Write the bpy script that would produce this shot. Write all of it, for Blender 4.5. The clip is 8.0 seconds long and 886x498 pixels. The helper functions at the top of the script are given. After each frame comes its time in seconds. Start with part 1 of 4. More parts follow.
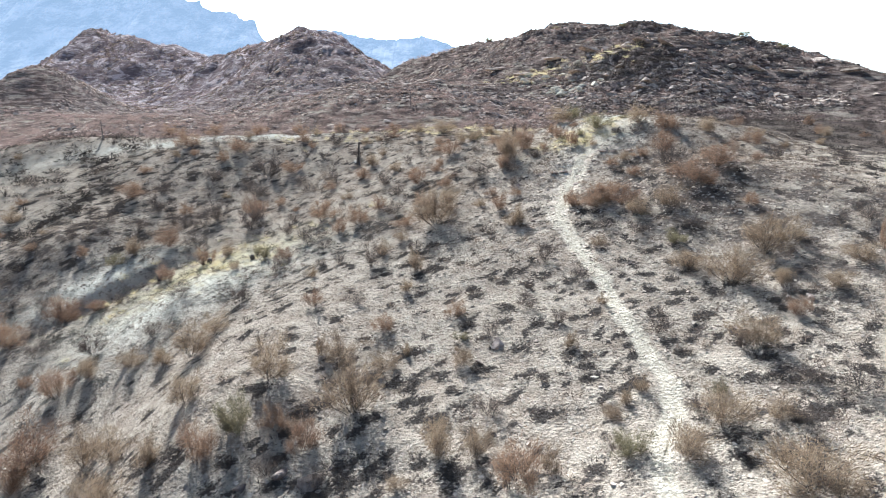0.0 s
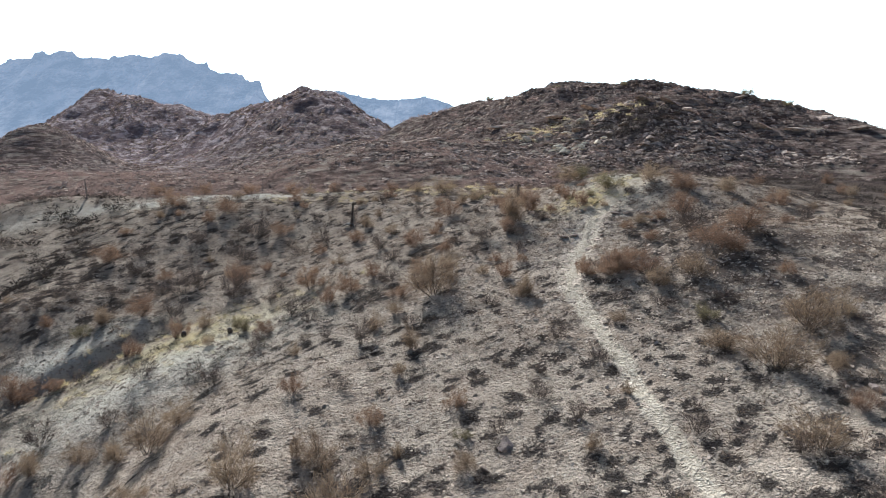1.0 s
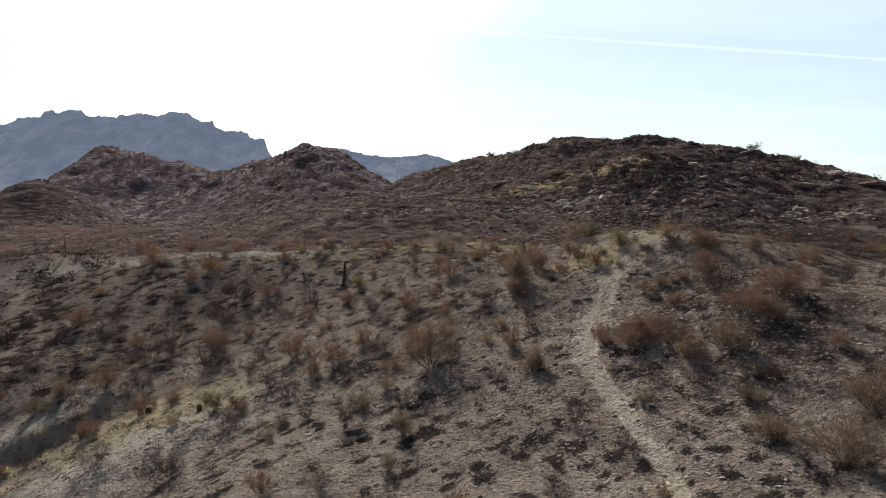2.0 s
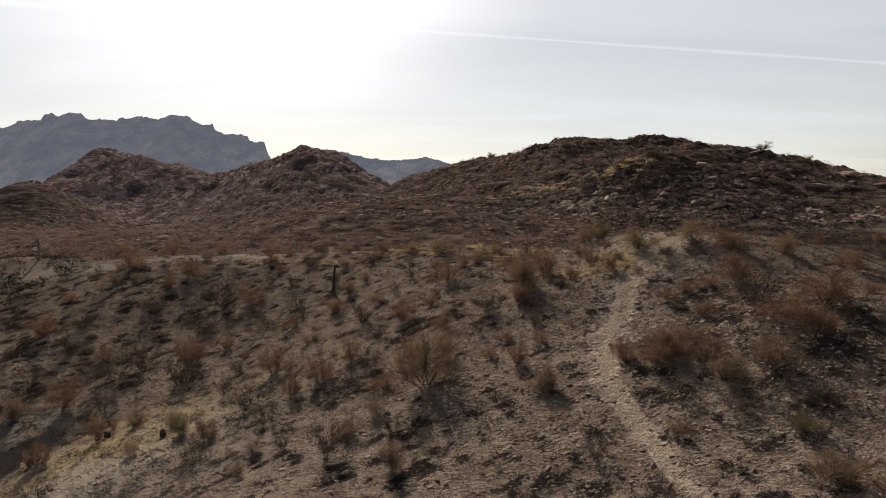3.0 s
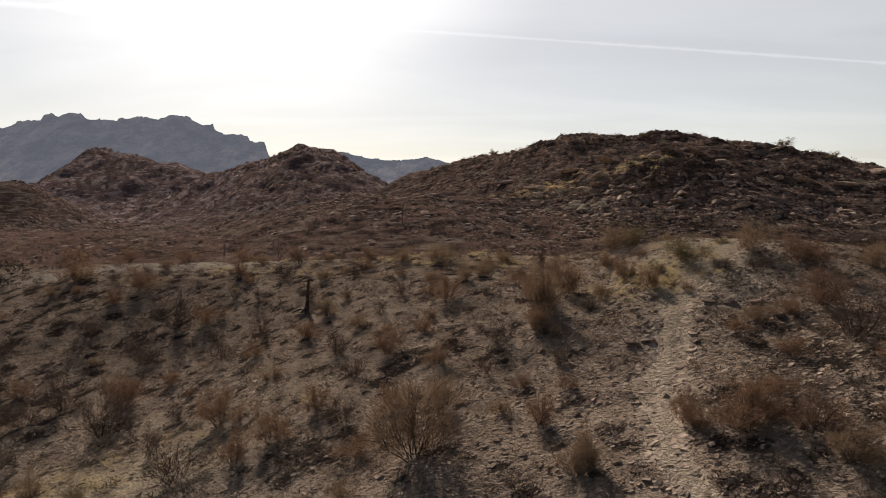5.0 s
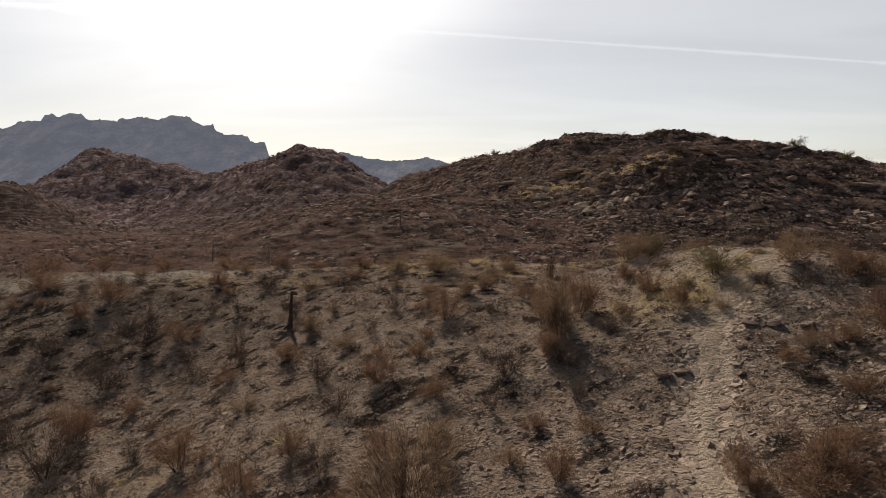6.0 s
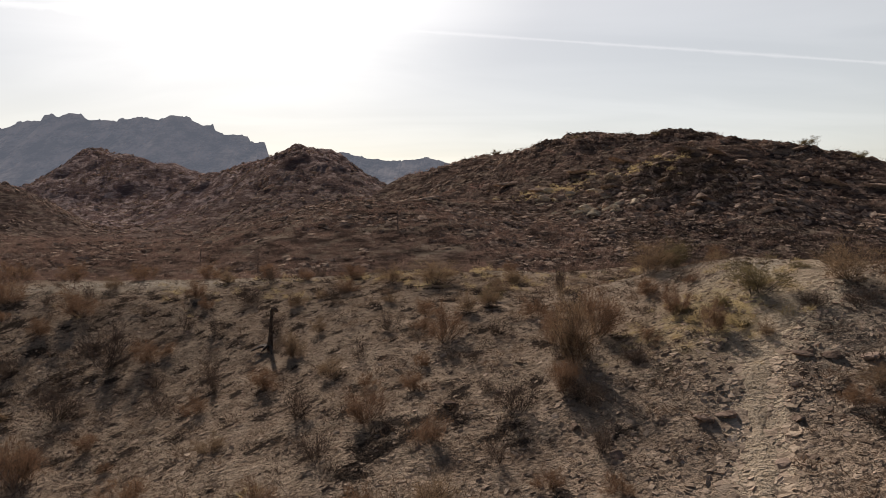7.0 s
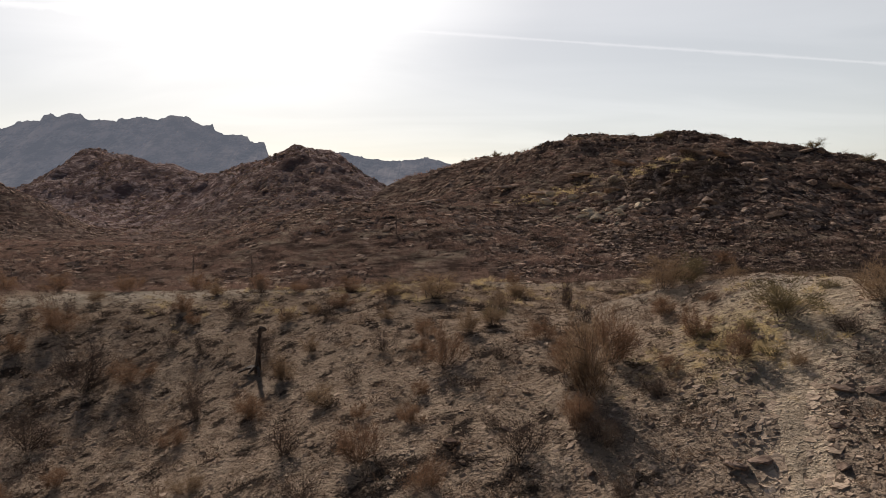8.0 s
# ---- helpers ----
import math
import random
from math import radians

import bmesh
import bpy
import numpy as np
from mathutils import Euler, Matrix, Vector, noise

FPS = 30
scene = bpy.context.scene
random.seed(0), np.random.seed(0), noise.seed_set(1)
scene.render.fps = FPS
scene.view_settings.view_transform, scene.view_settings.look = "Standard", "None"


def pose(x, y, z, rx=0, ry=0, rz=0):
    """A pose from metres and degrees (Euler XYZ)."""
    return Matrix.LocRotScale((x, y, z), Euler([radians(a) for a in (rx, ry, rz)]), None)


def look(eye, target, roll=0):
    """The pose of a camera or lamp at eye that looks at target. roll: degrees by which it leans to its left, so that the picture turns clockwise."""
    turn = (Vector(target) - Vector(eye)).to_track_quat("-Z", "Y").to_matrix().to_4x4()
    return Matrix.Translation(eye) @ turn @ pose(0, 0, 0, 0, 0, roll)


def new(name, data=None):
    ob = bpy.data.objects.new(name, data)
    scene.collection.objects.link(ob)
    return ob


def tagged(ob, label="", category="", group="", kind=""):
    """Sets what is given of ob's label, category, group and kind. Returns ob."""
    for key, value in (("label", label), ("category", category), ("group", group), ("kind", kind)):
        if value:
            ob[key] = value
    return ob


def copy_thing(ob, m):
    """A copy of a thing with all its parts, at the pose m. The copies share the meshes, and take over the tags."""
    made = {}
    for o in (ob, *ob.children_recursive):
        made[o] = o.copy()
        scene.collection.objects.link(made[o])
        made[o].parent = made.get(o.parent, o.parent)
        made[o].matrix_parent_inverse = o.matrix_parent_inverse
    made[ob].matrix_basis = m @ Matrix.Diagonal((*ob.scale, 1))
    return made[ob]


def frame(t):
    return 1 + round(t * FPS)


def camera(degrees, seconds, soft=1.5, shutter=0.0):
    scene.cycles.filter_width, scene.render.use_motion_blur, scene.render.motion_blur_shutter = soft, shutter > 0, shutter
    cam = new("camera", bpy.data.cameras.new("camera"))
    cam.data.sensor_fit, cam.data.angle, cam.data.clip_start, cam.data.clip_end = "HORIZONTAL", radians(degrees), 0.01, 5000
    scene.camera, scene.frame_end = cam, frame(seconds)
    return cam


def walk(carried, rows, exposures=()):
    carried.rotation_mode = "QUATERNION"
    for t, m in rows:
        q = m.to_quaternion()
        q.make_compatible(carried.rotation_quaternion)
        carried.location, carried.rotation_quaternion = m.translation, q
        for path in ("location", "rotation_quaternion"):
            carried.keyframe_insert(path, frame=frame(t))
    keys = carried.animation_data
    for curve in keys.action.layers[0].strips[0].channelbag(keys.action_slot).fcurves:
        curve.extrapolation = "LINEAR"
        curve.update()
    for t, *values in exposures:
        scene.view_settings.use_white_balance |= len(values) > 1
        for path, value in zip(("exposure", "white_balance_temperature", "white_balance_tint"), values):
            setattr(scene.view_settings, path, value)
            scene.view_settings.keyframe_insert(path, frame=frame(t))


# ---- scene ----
cam = camera(67.1, 8.0, soft=0.85)
METRES, EYE, TILT, LEAN, TURN = 24.0, 10.0, -14.0, 0.0, 0.0
ROWS = [
    (0.0, 0.0, 0.0, 0.0, 0.0, 0.0, 0.0),
    (0.5, 0.0021, 0.0671, 0.0158, 0.05, 2.4, -0.0),
    (1.0, 0.0041, 0.1345, 0.031, 0.09, 4.81, -0.01),
    (1.5, 0.006, 0.2019, 0.0457, 0.14, 7.21, -0.03),
    (2.0, 0.0079, 0.269, 0.0591, 0.18, 9.56, -0.04),
    (3.5, 0.0126, 0.4694, 0.0941, 0.18, 9.84, -0.07),
    (4.0, 0.0141, 0.5348, 0.1088, 0.21, 9.83, -0.05),
    (4.5, 0.0156, 0.5996, 0.1266, 0.22, 9.83, -0.05),
    (6.0, 0.0197, 0.7884, 0.1828, 0.29, 9.87, -0.05),
    (6.5, 0.021, 0.8471, 0.2019, 0.3, 9.86, -0.04),
    (7.0, 0.022, 0.9031, 0.2201, 0.3, 9.87, -0.05),
    (7.5, 0.0224, 0.9443, 0.2383, 0.28, 9.88, -0.05),
    (8.0, 0.0213, 0.9642, 0.2516, 0.27, 9.88, -0.08),
]
EXPOSURES = [(0.0, 3.0, 4950, 1), (0.5, 2.63, 5050, 2), (1.0, 2.26, 5150, 4), (1.5, 1.7, 5300, 6), (2.0, 1.3, 5650, 9), (3.3, 0.86, 6700, 17), (8.0, 0.88, 6700, 17)]
walk(cam, [(t, pose(0, 0, EYE, TILT, LEAN, TURN) @ pose(METRES * x, METRES * y, METRES * z, 90 + pitch, roll, yaw)) for t, x, y, z, yaw, pitch, roll in ROWS], EXPOSURES)

# ---- world, sun ----
SUN_EL, SUN_AZ = 34.0, -17.0          # degrees above the horizon; degrees to the right of the flight's line
SUN_WAY = Vector((math.sin(radians(SUN_AZ)) * math.cos(radians(SUN_EL)), math.cos(radians(SUN_AZ)) * math.cos(radians(SUN_EL)), math.sin(radians(SUN_EL))))


class Graph:
    """A node tree in few words."""

    def __init__(self, tree):
        self.tree = tree
        tree.nodes.clear()

    def add(self, kind, _out=0, **inputs):
        n = self.tree.nodes.new(kind)
        for k, v in inputs.items():
            self.put(n, k.replace("_", " ") if k.replace("_", " ") in n.inputs else int(k[1:]), v)
        return n.outputs[_out]

    def put(self, n, key, v):
        if isinstance(v, bpy.types.NodeSocket):
            self.tree.links.new(v, n.inputs[key])
        else:
            n.inputs[key].default_value = v

    def math(self, op, a, b=0.0, clamp=False):
        n = self.tree.nodes.new("ShaderNodeMath")
        n.operation, n.use_clamp = op, clamp
        self.put(n, 0, a)
        self.put(n, 1, b)
        return n.outputs[0]

    def dot(self, a, b):
        n = self.tree.nodes.new("ShaderNodeVectorMath")
        n.operation = "DOT_PRODUCT"
        self.put(n, 0, a)
        self.put(n, 1, b)
        return n.outputs[1]

    def mix(self, f, a, b, mode="MIX"):
        n = self.tree.nodes.new("ShaderNodeMix")
        n.data_type, n.blend_type, n.clamp_factor = "RGBA", mode, True
        self.put(n, 0, f)
        self.put(n, 6, a)
        self.put(n, 7, b)
        return n.outputs[2]

    def noise(self, vec, scale, detail=3.0, rough=0.55, warp=0.0):
        return self.add("ShaderNodeTexNoise", 0, Vector=vec, Scale=scale, Detail=detail, Roughness=rough, Distortion=warp)

    def step(self, v, lo, hi, a=0.0, b=1.0):
        n = self.tree.nodes.new("ShaderNodeMapRange")
        n.interpolation_type = "SMOOTHSTEP"
        for k, q in enumerate((v, lo, hi, a, b)):
            self.put(n, k, q)
        return n.outputs[0]

    def mask(self, name):
        n = self.tree.nodes.new("ShaderNodeAttribute")
        n.attribute_name = name
        return n.outputs[2]


def rgb(r, g, b):
    return (r, g, b, 1.0)


world = bpy.data.worlds.new("desert_sky")
scene.world = world
world.use_nodes = True
g = Graph(world.node_tree)
sky_node = g.tree.nodes.new("ShaderNodeTexSky")
sky_node.sky_type, sky_node.sun_disc = "NISHITA", False
sky_node.sun_elevation, sky_node.sun_rotation = radians(SUN_EL), radians(SUN_AZ)
sky_node.altitude, sky_node.air_density, sky_node.dust_density, sky_node.ozone_density = 600.0, 1.0, 1.2, 1.0
sky = sky_node.outputs[0]
way = g.add("ShaderNodeTexCoord", 0)
parts = g.add("ShaderNodeSeparateXYZ", 0, Vector=way).node
up = g.math("MAXIMUM", parts.outputs[2], 0.02)
flat = g.add("ShaderNodeCombineXYZ", 0, X=g.math("DIVIDE", parts.outputs[0], g.math("ADD", up, 0.12)), Y=g.math("DIVIDE", parts.outputs[1], g.math("ADD", up, 0.12)))
streak = g.add("ShaderNodeMapping", 0, Vector=flat, Rotation=(0, 0, radians(-25)), Scale=(0.45, 1.1, 1))
veil = g.step(g.noise(streak, 1.3, 4.0, 0.5, warp=0.8), 0.3, 0.75)


def contrail(a, b, width, lo, hi):
    """A thin straight trail of ice cloud from the sky's point a to b."""
    a, b = Vector(a).normalized(), Vector(b).normalized()
    n = a.cross(b).normalized()
    side = g.math("ABSOLUTE", g.dot(way, tuple(n)))
    ragged = g.math("MULTIPLY", g.step(g.noise(way, 18.0, 4.0, 0.7), 0.3, 0.7, 0.35, 1.0), width * 1.6)
    core = g.math("SUBTRACT", 1.0, g.math("DIVIDE", side, ragged), True)
    along = g.dot(way, tuple((b - a).normalized()))
    return g.math("MULTIPLY", core, g.step(along, lo, hi))


trail_a = contrail((-0.122, 1, 0.2535), (0.66, 1, 0.2), 0.0026, -0.37, -0.22)
trail_b = contrail((-0.66, 1, 0.29), (-0.39, 1, 0.269), 0.006, 0.14, 0.07)
# high thin cloud, which scatters the sun's light mostly forwards
to_sun = g.dot(way, tuple(SUN_WAY))
forward = g.math("ADD", g.step(to_sun, 0.0, 0.66, 0.04, 1.0), g.step(to_sun, 0.86, 0.985, 0.0, 0.85))
ice = g.add("ShaderNodeVectorMath", 0, i0=g.mix(veil, rgb(5.2, 5.35, 4.85), rgb(6.1, 6.25, 5.7)), i1=(1, 1, 1))
ice.node.operation = "SCALE"
# the haze is thickest, and brightest, low in the sky
g.put(ice.node, "Scale", g.math("MULTIPLY", forward, g.step(up, 0.28, 0.6, 1.0, 0.15)))
milk = g.mix(0.68, sky, ice)
milk = g.mix(g.math("MULTIPLY", g.math("ADD", g.math("MULTIPLY", trail_a, 0.6), trail_b, True), 0.24), milk, rgb(11.4, 11.6, 11.6))
out = g.tree.nodes.new("ShaderNodeOutputWorld")
g.tree.links.new(g.add("ShaderNodeBackground", 0, Color=milk, Strength=0.066), out.inputs[0])

sun = bpy.data.lights.new("sun", "SUN")
sun.energy, sun.angle, sun.color = 5.0, radians(1.2), (1.0, 0.93, 0.82)
new("sun", sun).matrix_world = look(SUN_WAY * 100, (0, 0, 0))


# ---- materials ----
def material(name, build):
    m = bpy.data.materials.new(name)
    m.use_nodes = True
    gr = Graph(m.node_tree)
    surface = build(gr)
    o = gr.tree.nodes.new("ShaderNodeOutputMaterial")
    gr.tree.links.new(surface, o.inputs[0])
    return m


def bsdf(gr, color, rough=0.9, normal=None, spec=0.2):
    n = gr.add("ShaderNodeBsdfPrincipled", 0, Base_Color=color, Roughness=rough).node
    n.inputs["Specular IOR Level"].default_value = spec
    if normal is not None:
        gr.tree.links.new(normal, n.inputs["Normal"])
    return n.outputs[0]


def matt(gr, color, normal=None):
    """Dust, dry earth and dead wood: no gloss at all."""
    n = gr.add("ShaderNodeBsdfDiffuse", 0, Color=color, Roughness=0.6).node
    if normal is not None:
        gr.tree.links.new(normal, n.inputs["Normal"])
    return n.outputs[0]


def ground_look(gr):
    pos = gr.add("ShaderNodeNewGeometry", 0)
    att = {n: gr.mask(n) for n in ("trail", "grass", "burn_shade", "hill", "ash_sunlit", "char", "pale")}
    broad, mid, fine = gr.noise(pos, 0.22, 4.0), gr.noise(pos, 1.3, 5.0, 0.62), gr.noise(pos, 9.0, 4.0, 0.65)
    cell = gr.add("ShaderNodeTexVoronoi", 1, Vector=pos, Scale=7.0, Randomness=1.0)
    celld = cell.node.outputs[0]
    stone = gr.math("MULTIPLY", gr.step(celld, 0.34, 0.22), gr.step(gr.add("ShaderNodeSeparateColor", 0, Color=cell), 0.55, 0.62))
    soil = gr.mix(gr.step(mid, 0.3, 0.7), rgb(0.29, 0.216, 0.16), rgb(0.47, 0.37, 0.281))
    soil = gr.mix(gr.math("MULTIPLY", gr.step(broad, 0.4, 0.65), 0.5), soil, rgb(0.38, 0.304, 0.232))
    soil = gr.mix(gr.step(fine, 0.46, 0.75, 0.0, 0.5), soil, rgb(0.17, 0.132, 0.102))
    speck = gr.noise(pos, 21.0, 4.0, 0.75)
    soil = gr.mix(gr.step(speck, 0.56, 0.68, 0.0, 0.28), soil, rgb(0.13, 0.1, 0.08))
    soil = gr.mix(gr.step(speck, 0.4, 0.32, 0.0, 0.3), soil, rgb(0.54, 0.45, 0.355))
    soil = gr.mix(gr.math("MULTIPLY", stone, 0.6), soil, gr.mix(gr.add("ShaderNodeSeparateColor", 1, Color=cell), rgb(0.2, 0.16, 0.13), rgb(0.52, 0.445, 0.365)))
    char = gr.math("MULTIPLY", gr.step(gr.math("ADD", gr.noise(pos, 0.9, 5.0, 0.7), gr.math("MULTIPLY", att["burn_shade"], 0.38)), 0.57, 0.7), 0.8)
    soil = gr.mix(char, soil, rgb(0.06, 0.048, 0.044))
    mat = gr.step(gr.math("ADD", att["char"], gr.math("MULTIPLY", gr.math("SUBTRACT", fine, 0.5), 1.1)), 0.23, 0.5, 0.0, 0.96)
    soil = gr.mix(mat, soil, gr.mix(fine, rgb(0.022, 0.018, 0.017), rgb(0.075, 0.061, 0.052)))
    soil = gr.mix(gr.math("MULTIPLY", att["ash_sunlit"], gr.step(mid, 0.2, 0.5, 0.2, 1.0)), soil, rgb(0.55, 0.48, 0.39))
    soil = gr.mix(gr.math("MULTIPLY", att["grass"], gr.step(mid, 0.3, 0.55)), soil, rgb(0.51, 0.41, 0.23))
    # strewn litter and the small shadows among it, both painted as dark patches
    strewn = gr.noise(pos, 4.5, 5.0, 0.68)
    patch = gr.step(gr.noise(pos, 0.45, 3.0), 0.35, 0.6, 0.3, 1.0)
    litter_shade = gr.math("MULTIPLY", gr.step(gr.math("ADD", strewn, gr.math("MULTIPLY", att["burn_shade"], 0.16)), 0.51, 0.63, 0.0, 0.6), patch)
    litter_shade = gr.math("MULTIPLY", litter_shade, gr.math("SUBTRACT", 1.0, gr.math("MAXIMUM", att["trail"], gr.math("MULTIPLY", att["ash_sunlit"], 0.8)), True))
    soil = gr.mix(litter_shade, soil, gr.mix(fine, rgb(0.075, 0.05, 0.04), rgb(0.17, 0.12, 0.092)))
    worn = gr.step(gr.math("ADD", att["trail"], gr.math("MULTIPLY", gr.math("SUBTRACT", mid, 0.5), 0.9)), 0.22, 0.75, 0.0, 0.88)
    soil = gr.mix(worn, soil, gr.mix(gr.step(fine, 0.35, 0.65), rgb(0.45, 0.362, 0.265), rgb(0.6, 0.5, 0.385)))
    lay = gr.add("ShaderNodeMapping", 0, Vector=pos, Scale=(0.42, 0.42, 2.3))
    crag = gr.noise(lay, 1.0, 6.0, 0.7)
    clod = gr.noise(pos, 3.6, 4.0, 0.65)
    rock = gr.mix(gr.step(crag, 0.42, 0.66), rgb(0.085, 0.06, 0.05), rgb(0.3, 0.222, 0.18))
    rock = gr.mix(gr.step(gr.noise(pos, 2.2, 4.0, 0.7), 0.6, 0.74, 0.0, 0.55), rock, rgb(0.38, 0.32, 0.26))
    dip = gr.add("ShaderNodeMapping", 0, Vector=pos, Rotation=(0.25, -0.3, 0.3), Scale=(0.16, 0.16, 0.95))
    far_lay = gr.add("ShaderNodeMapping", 0, Vector=pos, Rotation=(0.1, -0.5, 0.3), Scale=(0.12, 0.12, 0.3))
    bare = gr.step(gr.noise(dip, 1.0, 5.0, 0.68), 0.53, 0.63, 0.0, 0.55)
    rock = gr.mix(bare, rock, rgb(0.44, 0.36, 0.275))
    # distance haze and sunlit slab streaks painted into the far rock's colour
    rock = gr.mix(gr.math("MULTIPLY", att["pale"], 0.8), rock, gr.mix(gr.step(gr.noise(far_lay, 1.0, 7.0, 0.76, warp=0.7), 0.47, 0.6), rgb(0.17, 0.121, 0.116), rgb(0.52, 0.415, 0.385)))
    rock = gr.mix(gr.math("MULTIPLY", att["burn_shade"], gr.step(gr.noise(pos, 0.5, 4.0, 0.65), 0.35, 0.6, 0.25, 0.85)), rock, rgb(0.05, 0.035, 0.031))
    color = gr.mix(att["hill"], soil, rock)
    height = gr.math("ADD", gr.math("ADD", gr.math("ADD", gr.math("MULTIPLY", fine, 2.6), gr.math("MULTIPLY", speck, 0.5)), gr.math("ADD", gr.math("MULTIPLY", clod, 1.6), gr.math("MULTIPLY", strewn, 2.0))), gr.math("ADD", gr.math("MULTIPLY", stone, 0.55), gr.math("MULTIPLY", mid, 2.6)))
    height = gr.math("ADD", height, gr.math("MULTIPLY", gr.math("MULTIPLY", crag, att["hill"]), gr.math("ADD", gr.math("MULTIPLY", att["pale"], 5.0), 3.0)))
    bump = gr.add("ShaderNodeBump", 0, Strength=1.0, Distance=0.14, Height=height)
    return matt(gr, color, bump)


def rock_look(dark, light):
    def build(gr):
        pos = gr.add("ShaderNodeTexCoord", 3)
        isl = gr.add("ShaderNodeNewGeometry", 8)
        per = gr.add("ShaderNodeObjectInfo", 5)
        pick = gr.math("FRACT", gr.math("ADD", isl, per))
        n = gr.noise(gr.add("ShaderNodeNewGeometry", 0), 2.5, 5.0, 0.65)
        c = gr.mix(gr.step(n, 0.3, 0.7), dark, light)
        c = gr.mix(1.0, c, gr.add("ShaderNodeCombineXYZ", 0, X=gr.math("ADD", gr.math("MULTIPLY", pick, 0.7), 0.6), Y=gr.math("ADD", gr.math("MULTIPLY", pick, 0.7), 0.58), Z=gr.math("ADD", gr.math("MULTIPLY", pick, 0.7), 0.56)), "MULTIPLY")
        fine = gr.noise(gr.add("ShaderNodeNewGeometry", 0), 14.0, 4.0, 0.6)
        return matt(gr, c, gr.add("ShaderNodeBump", 0, Strength=0.8, Distance=0.08, Height=gr.math("ADD", n, gr.math("MULTIPLY", fine, 0.5))))
    return build


def twig_look(a, b, c):
    """Dry twigs: the shade goes from a to b from shrub to shrub, with some c from twig to twig."""
    def build(gr):
        per = gr.add("ShaderNodeObjectInfo", 5)
        isl = gr.add("ShaderNodeNewGeometry", 8)
        col = gr.mix(per, a, b)
        col = gr.mix(gr.step(isl, 0.55, 1.0, 0.0, 0.8), col, c)
        col = gr.mix(gr.step(isl, 0.3, 0.0, 0.0, 0.55), col, rgb(0.05, 0.035, 0.028))
        n = matt(gr, col)
        glow = gr.add("ShaderNodeBsdfTranslucent", 0, Color=col)
        return gr.add("ShaderNodeMixShader", 0, i0=0.2, i1=n, i2=glow)
    return build


def clump_look(a, b, thin=0.35):
    """Joined brush: every clump's twig has its own shade between a and b."""
    def build(gr):
        isl = gr.add("ShaderNodeNewGeometry", 8)
        spot = gr.noise(gr.add("ShaderNodeNewGeometry", 0), 0.6, 2.0)
        col = gr.mix(gr.math("ADD", gr.math("MULTIPLY", isl, 0.5), gr.step(spot, 0.35, 0.65, 0.0, 0.5)), a, b)
        glow = gr.add("ShaderNodeBsdfTranslucent", 0, Color=col)
        return gr.add("ShaderNodeMixShader", 0, i0=thin, i1=matt(gr, col), i2=glow)
    return build


def bark_look(gr, dark=rgb(0.025, 0.02, 0.018), light=rgb(0.11, 0.085, 0.068)):
    pos = gr.add("ShaderNodeNewGeometry", 0)
    n = gr.noise(pos, 11.0, 5.0, 0.7)
    c = gr.mix(gr.step(n, 0.35, 0.7), dark, light)
    return bsdf(gr, c, 0.85, gr.add("ShaderNodeBump", 0, Strength=0.8, Distance=0.03, Height=n), 0.2)


def range_look(gr):
    """Far range seen through kilometres of bright air: its blue haze is painted as emission."""
    pos = gr.add("ShaderNodeNewGeometry", 0)
    lay = gr.add("ShaderNodeMapping", 0, Vector=pos, Scale=(0.011, 0.006, 0.014))
    n = gr.noise(lay, 1.0, 6.0, 0.65)
    c = gr.mix(gr.step(n, 0.35, 0.65), rgb(0.02, 0.018, 0.017), rgb(0.2, 0.17, 0.15))
    rockb = matt(gr, c, gr.add("ShaderNodeBump", 0, Strength=0.4, Distance=12.0, Height=n))
    haze_glow = gr.add("ShaderNodeEmission", 0, Color=rgb(0.40, 0.46, 0.555), Strength=0.14)
    return gr.add("ShaderNodeAddShader", 0, i0=rockb, i1=haze_glow)


M_GROUND = material("burnt_desert_soil", ground_look)
M_ROCK = material("grey_brown_rock", rock_look(rgb(0.1, 0.074, 0.063), rgb(0.31, 0.24, 0.195)))
M_SLAB = material("weathered_slab_rock", rock_look(rgb(0.17, 0.125, 0.1), rgb(0.46, 0.36, 0.285)))
M_PALE = material("pale_lichened_rock", rock_look(rgb(0.3, 0.26, 0.2), rgb(0.58, 0.5, 0.38)))
M_STEP = material("trodden_slab", rock_look(rgb(0.3, 0.235, 0.18), rgb(0.5, 0.41, 0.32)))
M_STONE = material("pale_stone", rock_look(rgb(0.17, 0.13, 0.103), rgb(0.42, 0.338, 0.265)))
M_TAN = material("tan_twigs", twig_look(rgb(0.16, 0.108, 0.071), rgb(0.24, 0.168, 0.108), rgb(0.33, 0.242, 0.155)))
M_RUST = material("rust_twigs", twig_look(rgb(0.15, 0.09, 0.06), rgb(0.21, 0.13, 0.082), rgb(0.29, 0.19, 0.122)))
M_OLIVE = material("olive_twigs", twig_look(rgb(0.115, 0.092, 0.054), rgb(0.165, 0.134, 0.074), rgb(0.24, 0.192, 0.108)))
M_DARK = material("charred_twigs", twig_look(rgb(0.045, 0.033, 0.029), rgb(0.08, 0.058, 0.046), rgb(0.13, 0.095, 0.073)))
M_BARK = material("charred_bark", bark_look)
M_DEADWOOD = material("grey_dead_wood", lambda gr: bark_look(gr, rgb(0.09, 0.07, 0.06), rgb(0.25, 0.195, 0.16)))
M_TUFT = material("burnt_brush", clump_look(rgb(0.022, 0.018, 0.016), rgb(0.095, 0.073, 0.057), 0.1))
M_BRUSH = material("brown_brush", clump_look(rgb(0.085, 0.056, 0.048), rgb(0.215, 0.146, 0.118)))
